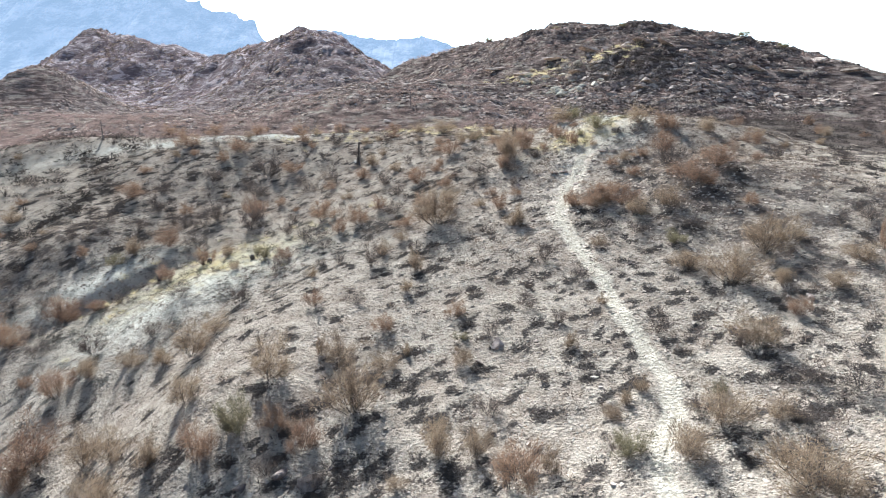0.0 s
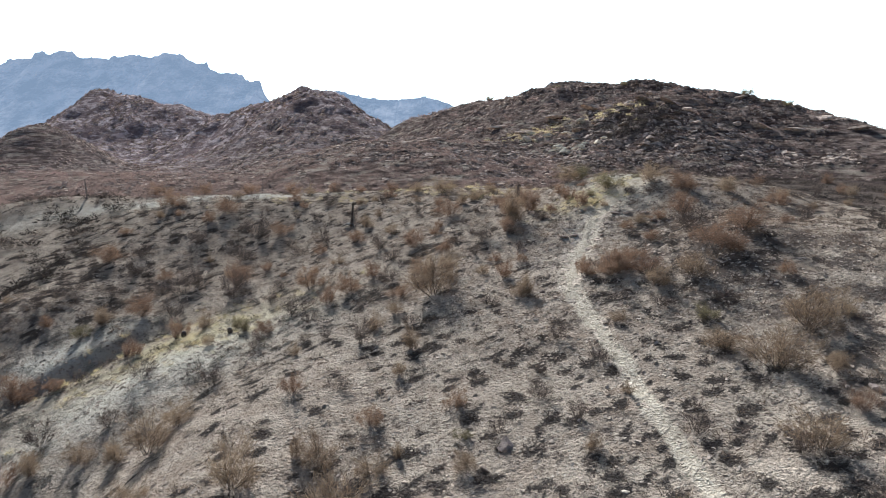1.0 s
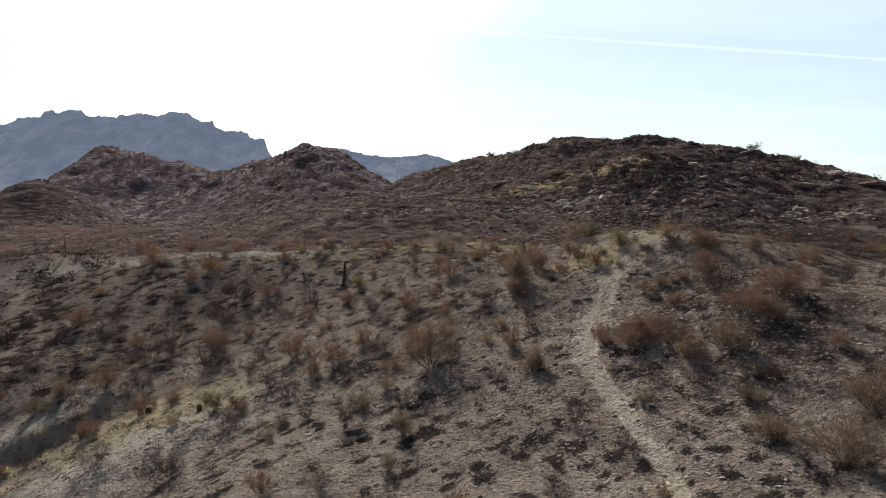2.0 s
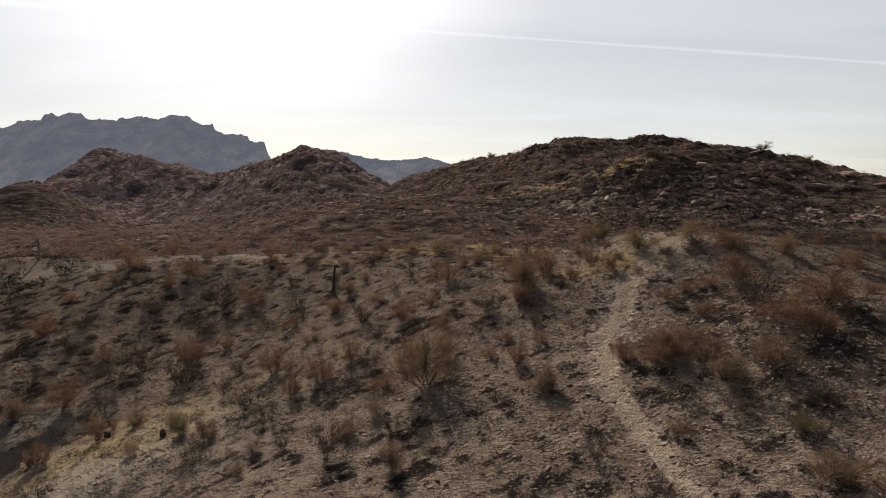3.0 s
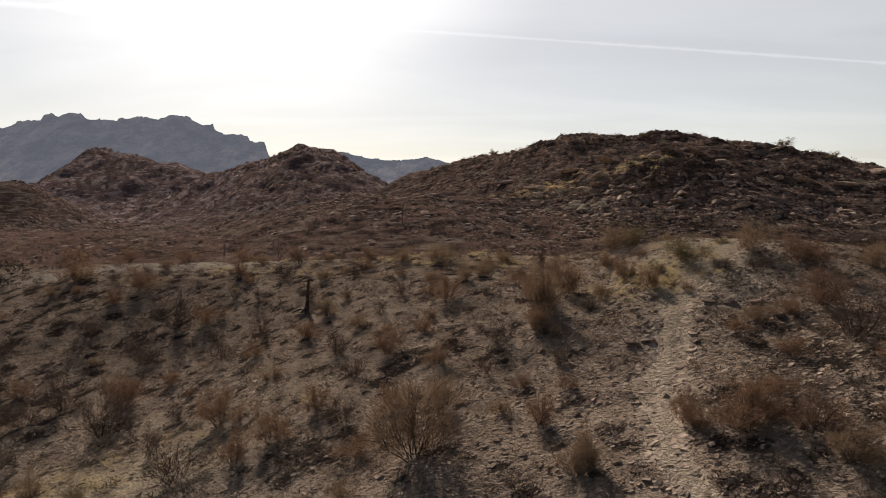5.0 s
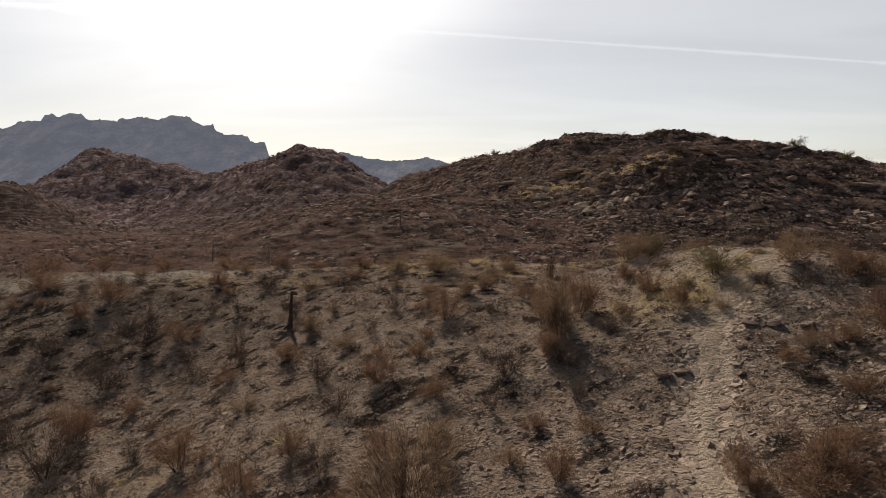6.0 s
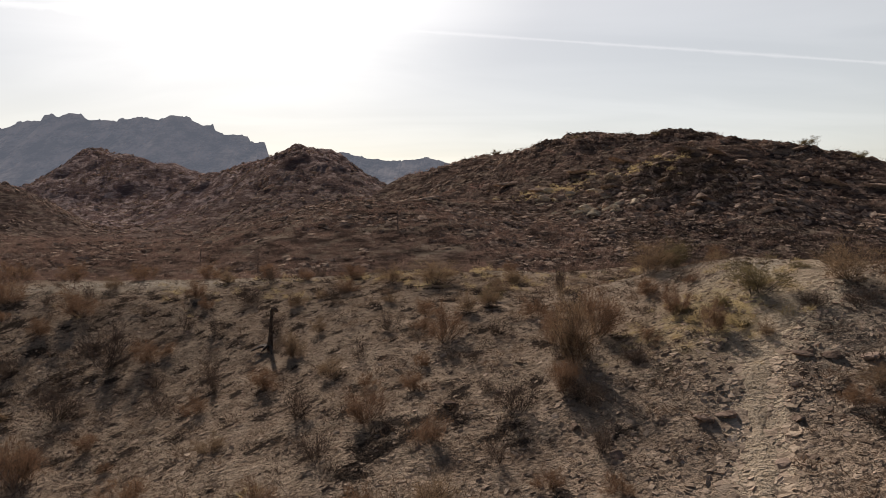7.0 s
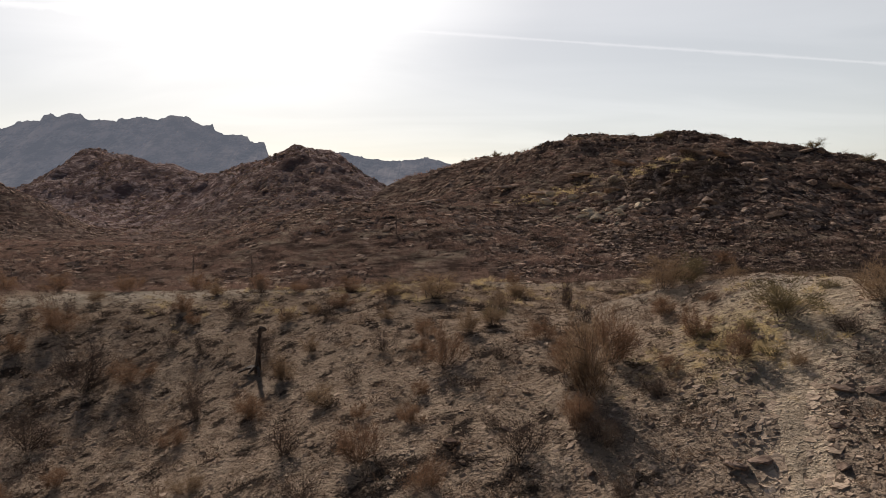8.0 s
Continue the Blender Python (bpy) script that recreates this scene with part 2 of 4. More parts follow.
M_FARBRUSH = material("far_brown_brush", clump_look(rgb(0.13, 0.08, 0.072), rgb(0.27, 0.18, 0.152)))
M_LITTER = material("twig_litter", clump_look(rgb(0.06, 0.042, 0.035), rgb(0.24, 0.17, 0.12), 0.2))
M_STRAW = material("straw_grass", clump_look(rgb(0.38, 0.29, 0.15), rgb(0.52, 0.42, 0.23)))
M_RANGE = material("distant_rock_haze", range_look)


# ---- the lie of the land ----
def lattice(ix, iy, seed):
    h = (ix.astype(np.int64) * 374761393 + iy.astype(np.int64) * 668265263 + seed * 974634777) & 0xFFFFFFFF
    h = ((h ^ (h >> 13)) * 1274126177) & 0xFFFFFFFF
    return ((h ^ (h >> 16)) & 0xFFFF) / 65535.0


def value_noise(x, y, size, seed):
    x, y = np.asarray(x, float) / size, np.asarray(y, float) / size
    ix, iy = np.floor(x), np.floor(y)
    u, v = x - ix, y - iy
    u, v = u * u * (3 - 2 * u), v * v * (3 - 2 * v)
    a, b = lattice(ix, iy, seed), lattice(ix + 1, iy, seed)
    c, d = lattice(ix, iy + 1, seed), lattice(ix + 1, iy + 1, seed)
    return (a * (1 - u) + b * u) * (1 - v) + (c * (1 - u) + d * u) * v - 0.5


def fractal(x, y, size, octaves, seed, gain=0.5):
    total, amp = 0.0, 1.0
    for k in range(octaves):
        total = total + amp * value_noise(x + 17.3 * k, y - 9.1 * k, size / 2 ** k, seed + k)
        amp *= gain
    return total


def swell(x, y, cx, cy, a, b, turn, h, p):
    """A rounded rise (or hollow) with half axes a and b, turned by some degrees."""
    c, s = math.cos(radians(turn)), math.sin(radians(turn))
    u, v = ((x - cx) * c + (y - cy) * s) / a, (-(x - cx) * s + (y - cy) * c) / b
    return h * np.exp(-(u * u + v * v + 1e-9) ** p)


KNOLL = [
    (12.1, 42.5, 10.5, 4.9, 13, 2.24, 1.0),  # flat-topped knoll where the trail ends
    (16.8, 54.6, 28.8, 10.5, 3, 3.96, 1.0),  # crest behind it
    (-22.9, 55.7, 16.8, 13.4, 3, 3.02, 1.0),  # the crest's far arm
    (17.6, 35.5, 17.4, 12.2, 5, 4.23, 1.0),  # shoulder
    (-2.0, 45.0, 6.4, 13.7, -4, 1.39, 1.0),  # middle rise
    (-20.5, 19.9, 9.5, 24.0, 50, -4.71, 1.0),  # gully
    (-7.4, 20.4, 3.9, 7.0, -12, 1.55, 1.0),  # small nose above the gully
    (19.1, 51.7, 14.4, 8.2, 2, -0.72, 1.0),
    (-14.2, 54.4, 10.5, 7.2, 13, 0.79, 1.0),
    (-37.6, 59.7, 12.6, 4.6, 2, 2.57, 1.0),
    (9.5, 47.2, 4.0, 3.2, 0, 1.2, 1.0),
    (-23.0, 39.0, 4.5, 3.5, 20, 0.9, 1.0),  # dark slope beyond the gully
    (-12.2, 28.6, 4.6, 2.4, 62, 0.75, 1.0),  # pale lip of the nose
    (-17.3, 33.0, 4.2, 0.9, 38, -0.75, 1.0),  # washed-out channel under the lip
    (19.5, 38.5, 6.5, 6.0, 0, -0.8, 1.0),
    (2.0, 45.0, 3.0, 2.6, 0, 0.6, 1.0),
    (13.2, 32.6, 2.8, 2.4, 0, 0.45, 1.0),
    (7.2, 41.0, 3.4, 3.0, 0, -0.25, 1.0),
]
HILLS = [
    (21.4, 128.9, 16.3, 30.1, 18, 12.55, 1.2),  # rocky hill, top
    (46.6, 116.3, 29.5, 11.2, -54, 8.05, 1.2),  # rocky hill, long ridge
    (-4.6, 151.6, 12.0, 24.2, 24, 10.25, 1.0),  # rocky hill, spur
    (-20.3, 96.8, 53.1, 29.6, 2, 6.13, 1.0),  # its foot
    (41.5, 111.7, 19.4, 6.8, 32, 1.66, 1.0),
    (40.5, 99.0, 13.0, 9.5, 0, 2.7, 1.0),
    (25.0, 99.0, 8.0, 7.0, 0, 0.7, 1.0),
    (-83.4, 322.5, 37.9, 42.6, -1, 21.61, 1.3),  # second hill
    (-44.1, 320.1, 19.0, 35.9, -18, 16.08, 1.0),
    (-49.9, 254.3, 29.9, 53.0, 14, 23.96, 1.0),
    (-219.8, 459.0, 21.8, 44.2, -4, 19.82, 1.0),  # third hill
    (-179.5, 414.9, 76.6, 52.0, -20, 32.11, 1.0),
    (-190.1, 441.4, 11.0, 37.9, -11, 4.98, 1.0),
    (-166.0, 440.0, 10.0, 20.0, 0, 3.5, 1.0),
    (-215.0, 444.0, 6.0, 20.0, 0, 3.0, 1.0),  # its rocky knob
    (-195.0, 428.0, 7.0, 20.0, 0, -2.3, 1.0),
    (-173.0, 420.0, 6.0, 15.0, 0, -2.6, 1.0),
    (-10.0, 112.0, 18.0, 20.0, 15, 2.8, 1.0),  # the spur's stony shoulder
    (-75.0, 125.0, 28.0, 20.0, -30, 3.6, 1.0),  # its long flank
    (-30.0, 102.0, 11.0, 30.0, 15, -2.4, 1.0),  # wash between it and the rocky hill
    (-101.2, 173.7, 14.9, 22.2, 13, 13.66, 1.0),  # low hill beyond the valley
]
TRAIL = [(5.2, 11.0), (5.3, 13.6), (5.4, 15.0), (6.45, 17.0), (6.7, 18.2), (6.5, 20.1), (6.25, 22.1), (6.1, 25.1), (5.65, 28.5), (5.4, 31.3), (6.4, 34.3), (7.4, 37.0), (8.7, 39.4), (10.2, 40.7), (11.2, 41.9), (13.2, 45.5), (15.0, 49.6), (15.4, 52.6), (13.0, 53.6)]


def smooth(v, lo, hi):
    q = np.clip((v - lo) / (hi - lo), 0, 1)
    return q * q * (3 - 2 * q)


def trail_at(x, y):
    """1 on the trail's middle, 0 off it."""
    far = np.full(np.shape(x), 9.0)
    near = (np.asarray(y) > 9) & (np.asarray(y) < 56) & (np.asarray(x) > 2) & (np.asarray(x) < 19)
    px, py = np.asarray(x)[near], np.asarray(y)[near]
    best = np.full(px.shape, 9.0)
    for (ax, ay), (bx, by) in zip(TRAIL, TRAIL[1:]):
        dx, dy = bx - ax, by - ay
        q = np.clip(((px - ax) * dx + (py - ay) * dy) / (dx * dx + dy * dy), 0, 1)
        best = np.minimum(best, np.hypot(px - ax - q * dx, py - ay - q * dy))
    wide = 0.28 + 0.5 * smooth(py, 24, 42)
    far[near] = best / wide
    return 1 - smooth(far, 0.45, 1.5)


def hill_at(x, y):
    """How rocky and steep the land is: 1 on the hills, 0 on the near slope."""
    edge = 59 - 0.4 * np.clip(x - 16, 0, 30) + 3 * np.sin(x * 0.13) + 6 * value_noise(x, y, 7, 5)
    return smooth(y, edge, edge + 9)


def land(x, y):
    x, y = np.asarray(x, float), np.asarray(y, float)
    z = 0.279 + 0.0588 * np.clip(x, -60, 60) + 0.0236 * np.clip(y, -20, 160)
    for s in KNOLL + HILLS:
        z = z + swell(x, y, *s)
    hill = hill_at(x, y)
    grow = np.clip(z - 5.0, 0, 14) / 14
    far = smooth(y, 140, 260)
    z = z + hill * ((0.35 + 1.5 * grow) * fractal(x, y, 11, 5, 40, 0.55) + far * (4.0 * fractal(x, y, 60, 3, 60, 0.55) + 4.5 * np.abs(fractal(x, y, 22, 3, 66, 0.6)) - 0.6))
    crag = 0.30 - np.abs(fractal(x, y, 3.4, 3, 101, 0.6)) - np.abs(fractal(x + 0.4 * y, y, 1.7, 2, 111, 0.6))
    z = z + hill * (0.35 + 0.5 * grow) * (1 + 1.5 * far) * 0.9 * crag
    ledge = fractal(x * 0.5 + y * 0.3, y + 1.2 * z, 5.0, 3, 80)
    z = z + hill * (0.2 + grow) * 0.9 * np.abs(ledge)
    z = z + (1 - hill) * (0.2 * fractal(x, y, 3.2, 3, 11) + 0.1 * fractal(x, y, 0.9, 2, 21, 0.7))
    return z - 0.08 * trail_at(x, y)


def spots_in(n, x0, x1, y0, y1, lo, hi, flatness, seed, keep=None, rare=1.8):
    """n random places with a width and a height: rows of x, y, w, h. keep gives each place's chance."""
    r = np.random.RandomState(seed)
    rows = np.zeros((0, 4))
    while len(rows) < n:
        x, y, chance = r.uniform(x0, x1, 2 * n), r.uniform(y0, y1, 2 * n), r.rand(2 * n)
        w = lo + (hi - lo) * r.rand(2 * n) ** rare
        h = w * flatness * r.uniform(0.6, 1.3, 2 * n)
        new_rows = np.stack([x, y, w, h], -1)
        rows = np.concatenate([rows, new_rows if keep is None else new_rows[chance < keep(x, y)]])
    return rows[:n]


def off_trail(x, y):
    """Thins the brush in patches and keeps the trail free."""
    return np.where(trail_at(x, y) > 0.08, 0.0, np.clip(0.8 + 1.6 * value_noise(x, y, 4.0, 77), 0.25, 1.0)) * (1 - 0.35 * smooth(y, 30, 38)) * (1 - swell(x, y, 11.0, 43.2, 2.4, 5.0, -20, 0.92, 1.0))


BURNT_SPOTS = spots_in(5300, -26, 22, 11, 57, 0.18, 0.78, 0.3, 5, off_trail)
BURNT_SPOTS = np.concatenate([BURNT_SPOTS, spots_in(900, 22, 42, 24, 62, 0.3, 1.2, 0.3, 6), spots_in(380, -30, -13, 36, 54, 0.35, 0.95, 0.38, 8)])


def spaced(points):
    """Coordinates from (start, step) stretches, the last pair being the end."""
    out = []
    for (a, s), (b, _) in zip(points, points[1:]):
        out += list(a + s * np.arange(max(1, round((b - a) / s))))
    return out + [points[-1][0]]


def widening(start, step, rate, end, sign):
    out, v = [], start
    while abs(v) < end:
        step *= 1 + rate
        v += sign * step
        out.append(v)
    return out


def build_ground():
    xs = spaced([(-50, 0.6), (-25, 0.29), (24, 0.5), (66, 0)])
    west = widening(-50, 0.6, 0.018, 340, -1)
    west += widening(west[-1], 5.0, 0.06, 4200, -1)
    xs = west[::-1] + xs + widening(66, 0.5, 0.045, 4200, 1)
    ys = spaced([(-40, 3.0), (9, 0.29), (57, 0.55), (136, 0)])
    north = widening(136, 0.55, 0.016, 520, 1)
    north += widening(north[-1], 5.5, 0.06, 4200, 1)
    ys = widening(-40, 3.0, 0.12, 4200, -1)[::-1] + ys + north
    X, Y = np.meshgrid(np.array(xs), np.array(ys))
    Z = land(X, Y)
    nx, ny = len(xs), len(ys)
    me = bpy.data.meshes.new("ground")
    co = np.stack([X, Y, Z], -1).reshape(-1, 3)
    q = (np.arange(ny - 1)[:, None] * nx + np.arange(nx - 1)).reshape(-1)
    faces = np.stack([q, q + 1, q + nx + 1, q + nx], -1)
    me.vertices.add(len(co))
    me.vertices.foreach_set("co", co.ravel())
    me.loops.add(faces.size)
    me.loops.foreach_set("vertex_index", faces.ravel().astype(np.int32))
    me.polygons.add(len(faces))
    me.polygons.foreach_set("loop_start", np.arange(0, faces.size, 4, dtype=np.int32))
    me.polygons.foreach_set("use_smooth", np.ones(len(faces), bool))
    me.update()
    me.validate()
    flat = X.ravel(), Y.ravel()
    masks = {
        "trail": trail_at(*flat),
        "hill": hill_at(*flat),
        # grows with distance: paler, pinker rock that stands in for haze
        "pale": smooth(flat[1], 130, 280),
        "grass": np.maximum(swell(*flat, 8.5, 41.1, 2.3, 1.6, 30, 1.0, 1.0), swell(*flat, -12.0, 33.2, 4.6, 2.4, 25, 0.8, 1.0)),
        # pale ash and bare soil; the last swell paints the crest's sunlit top
        "ash_sunlit": np.maximum(np.maximum(swell(*flat, -12.0, 30.5, 6.0, 3.0, 40, 1.0, 1.0), swell(*flat, -18.6, 34.4, 4.5, 1.6, 38, 0.9, 1.0)), np.maximum(np.maximum(swell(*flat, 11.0, 42.8, 2.2, 4.6, -20, 1.0, 1.0), swell(*flat, 11.8, 47.4, 5.5, 1.8, 0, 1.0, 1.0)), np.maximum(swell(*flat, 12.8, 50.5, 2.6, 3.6, 0, 1.0, 1.0), swell(*flat, -15, 55.8, 19, 1.7, 2, 1.0, 1.0)))),
        # scorched soil; the (-22, 34) gully and (-4, 15.5) hollow swells also paint shade
        "burn_shade": np.clip(0.3 * swell(*flat, -22, 34, 6, 11, 20, 1.0, 1.0) + 0.04 * swell(*flat, -20, 42, 10, 7, 25, 1.0, 1.0) + 0.4 * swell(*flat, 27, 99, 6, 5, 0, 1.0, 1.0) + swell(*flat, 15.5, 29, 6, 8, 0, 0.35, 1.0) + 0.3 * swell(*flat, 11.3, 32.5, 2.8, 4.5, 0, 1.0, 1.0) + swell(*flat, -12, 47, 8, 6, 0, 0.12, 1.0) + 0.1 * swell(*flat, -4, 15.5, 3, 1.2, 0, 1.0, 1.0) + 0.5 * swell(*flat, 20, 90, 9, 7, 0, 1.0, 1.0) + 0.8 * swell(*flat, 36, 64, 24, 9, 0, 1.0, 1.0) + 1.2 * swell(*flat, 30, 55, 11, 12, 0, 1.0, 1.0) + 0.5 * swell(*flat, 31, 44, 9, 8, 0, 1.0, 1.0) + swell(*flat, 40, 74, 26, 14, 0, 1.0, 1.0) + 0.2 * swell(*flat, 33, 103, 12, 9, 0, 1.0, 1.0), 0, 1),
    }
    char = np.zeros(X.shape)
    ax, ay = np.array(xs), np.array(ys)
    for x, y, w, _ in BURNT_SPOTS:
        i0, i1 = np.searchsorted(ax, (x - w, x + w))
        j0, j1 = np.searchsorted(ay, (y - w, y + w))
        blot = np.exp(-((X[j0:j1, i0:i1] - x) ** 2 + 1.6 * (Y[j0:j1, i0:i1] - y) ** 2) / (0.42 * w) ** 2)
        char[j0:j1, i0:i1] = np.maximum(char[j0:j1, i0:i1], blot * min(1.0, 0.55 + 0.5 * w))
    masks["char"] = char.ravel()
    for name, v in masks.items():
        me.attributes.new(name, "FLOAT", "POINT").data.foreach_set("value", np.asarray(v, np.float32))
    me.materials.append(M_GROUND)
    return tagged(new("ground", me), "burnt pale desert soil with a worn foot trail and rocky hills", "ground", kind="structure")


build_ground()


def build_trail():
    """The trodden tread of the foot trail: a ragged ribbon a few centimetres proud, its edges sunk in the soil."""
    line = []
    for (ax, ay), (bx, by) in zip(TRAIL, TRAIL[1:]):
        n = max(2, int(math.hypot(bx - ax, by - ay) / 0.22))
        line += [(ax + (bx - ax) * k / n, ay + (by - ay) * k / n) for k in range(n)]
    line = np.array(line)
    for _ in range(6):
        line[1:-1] = (line[:-2] + 2 * line[1:-1] + line[2:]) / 4
    along = np.gradient(line, axis=0)
    along /= np.linalg.norm(along, axis=1)[:, None]
    side = np.stack([along[:, 1], -along[:, 0]], -1)
    half = (0.28 + 0.5 * smooth(line[:, 1], 24, 42)) * 0.62
    ends = np.minimum(1, np.minimum(np.arange(len(line)), np.arange(len(line))[::-1]) / 6)
    rows = []
    for u in np.linspace(-1, 1, 9):
        ragged = 1 + 0.9 * fractal(line[:, 0] * 1.0 + 50 * (u > 0), line[:, 1], 0.9, 2, 210)
        p = line + side * (u * half * ragged * ends)[:, None]
        rows.append(np.column_stack([p, land(p[:, 0], p[:, 1]) + 0.035 - 0.08 * abs(u) ** 3]))
    co = np.stack(rows, 1).reshape(-1, 3)
    q = [(i * 9 + k, i * 9 + k + 1, i * 9 + k + 10, i * 9 + k + 9) for i in range(len(line) - 1) for k in range(8)]
    me = bpy.data.meshes.new("foot_trail")
    me.from_pydata(co.tolist(), [], q)
    me.polygons.foreach_set("use_smooth", np.ones(len(q), bool))
    me.attributes.new("trail", "FLOAT", "POINT").data.foreach_set("value", np.ones(len(co), np.float32) * 0.8)
    me.materials.append(M_GROUND)
    return tagged(new("foot_trail", me), "narrow pale trodden foot trail winding up the slope", "trail", kind="structure")


build_trail()


def build_range(name, profile, depth, label):
    """A far range: its skyline, a cliff below the rim, and a talus apron."""
    px, pz = zip(*profile)
    xs = np.linspace(px[0], px[-1], 520)
    rim = np.interp(xs, px, pz) + 5 * fractal(xs, xs * 0, 40, 3, 7) + 7 * np.abs(fractal(xs, xs * 0, 26, 2, 17)) - 2 + 5 * (fractal(xs, xs * 0 + 4, 30, 2, 9) > 0.15)
    rows = []
    for k in range(30):
        v = k / 29
        up = 0.55 * (v / 0.62) ** 1.2 if v < 0.62 else 0.55 + 0.45 * ((v - 0.62) / 0.38) ** 0.8
        back = depth - 700 * (1 - v) ** 1.1 if v < 0.62 else depth - 700 * 0.38 ** 1.1 * (1 - (v - 0.62) / 0.38) ** 1.5
        gully = 70 * (1 - v) * fractal(xs, xs * 0, 300, 3, 21) + 10 * fractal(xs, xs * 0 + 30 * v, 90, 2, 31)
        rows.append(np.stack([xs, back + gully, -30 + (rim + 30) * up + 5 * (v < 0.97) * fractal(xs, xs * 0 + 90 * v, 80, 2, 3)], -1))
    rows.append(rows[-1] * np.array([1.22, 1, 1]) + np.array([0, 500, -60]))
    co = np.concatenate(rows)
    n = len(xs)
    faces = [(r * n + i, r * n + i + 1, (r + 1) * n + i + 1, (r + 1) * n + i) for r in range(len(rows) - 1) for i in range(n - 1)]
    me = bpy.data.meshes.new(name)
    me.from_pydata(co.tolist(), [], faces)
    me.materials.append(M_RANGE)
    return tagged(new(name, me), label, "mountain", kind="structure")


MESA = [(-3400, 200), (-2600, 260), (-1979, 327), (-1853, 362), (-1785, 362), (-1775, 387), (-1745, 390), (-1717, 377), (-1697, 390), (-1674, 397), (-1618, 392), (-1583, 367), (-1457, 362), (-1447, 370), (-1348, 375), (-1267, 367), (-1217, 387), (-1149, 377), (-1078, 342), (-1030, 344), (-1022, 316), (-974, 301), (-906, 304), (-878, 289), (-868, 269), (-803, 266), (-790, 215), (-772, 185), (-666, 147), (-400, 40)]
RIDGE = [(-1100, 150), (-620, 262), (-500, 250), (-400, 226), (-260, 212), (-95, 232), (0, 200), (160, 150), (500, 90), (1500, 60)]
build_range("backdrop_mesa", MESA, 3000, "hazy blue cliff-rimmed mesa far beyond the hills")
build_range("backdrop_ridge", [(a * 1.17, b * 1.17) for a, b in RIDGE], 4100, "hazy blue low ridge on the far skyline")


# ---- builders ----
def mesh_of(name, verts, faces, mat, flat=True):
    me = bpy.data.meshes.new(name)
    me.from_pydata([tuple(v) for v in verts], [], faces)
    me.materials.append(mat)
    if not flat:
        me.polygons.foreach_set("use_smooth", np.ones(len(me.polygons), bool))
    return me


def part(name, me, parent, label=""):
    ob = new(name, me)
    ob.parent = parent
    return tagged(ob, label)


def tube(verts, faces, pts, radii, sides=4):
    """A tapered limb through some points."""
    start = len(verts)
    for i, (p, r) in enumerate(zip(pts, radii)):
        d = (pts[min(i + 1, len(pts) - 1)] - pts[max(i - 1, 0)]).normalized()
        a = d.orthogonal().normalized()
        b = d.cross(a)
        for k in range(sides):
            w = 2 * math.pi * k / sides
            verts.append(p + r * (math.cos(w) * a + math.sin(w) * b))
    for i in range(len(pts) - 1):
        for k in range(sides):
            q, k2 = start + i * sides, (k + 1) % sides
            faces.append((q + k, q + k2, q + sides + k2, q + sides + k))
    faces.append(tuple(start + (len(pts) - 1) * sides + k for k in range(sides)))


def blade(verts, faces, p, d, length, width, rng):
    side = d.cross(Vector((rng.gauss(0, 1), rng.gauss(0, 1), rng.gauss(0, 1)))).normalized() * width
    n = len(verts)
    verts += [p - side, p + side, p + d * length]
    faces.append((n, n + 1, n + 2))


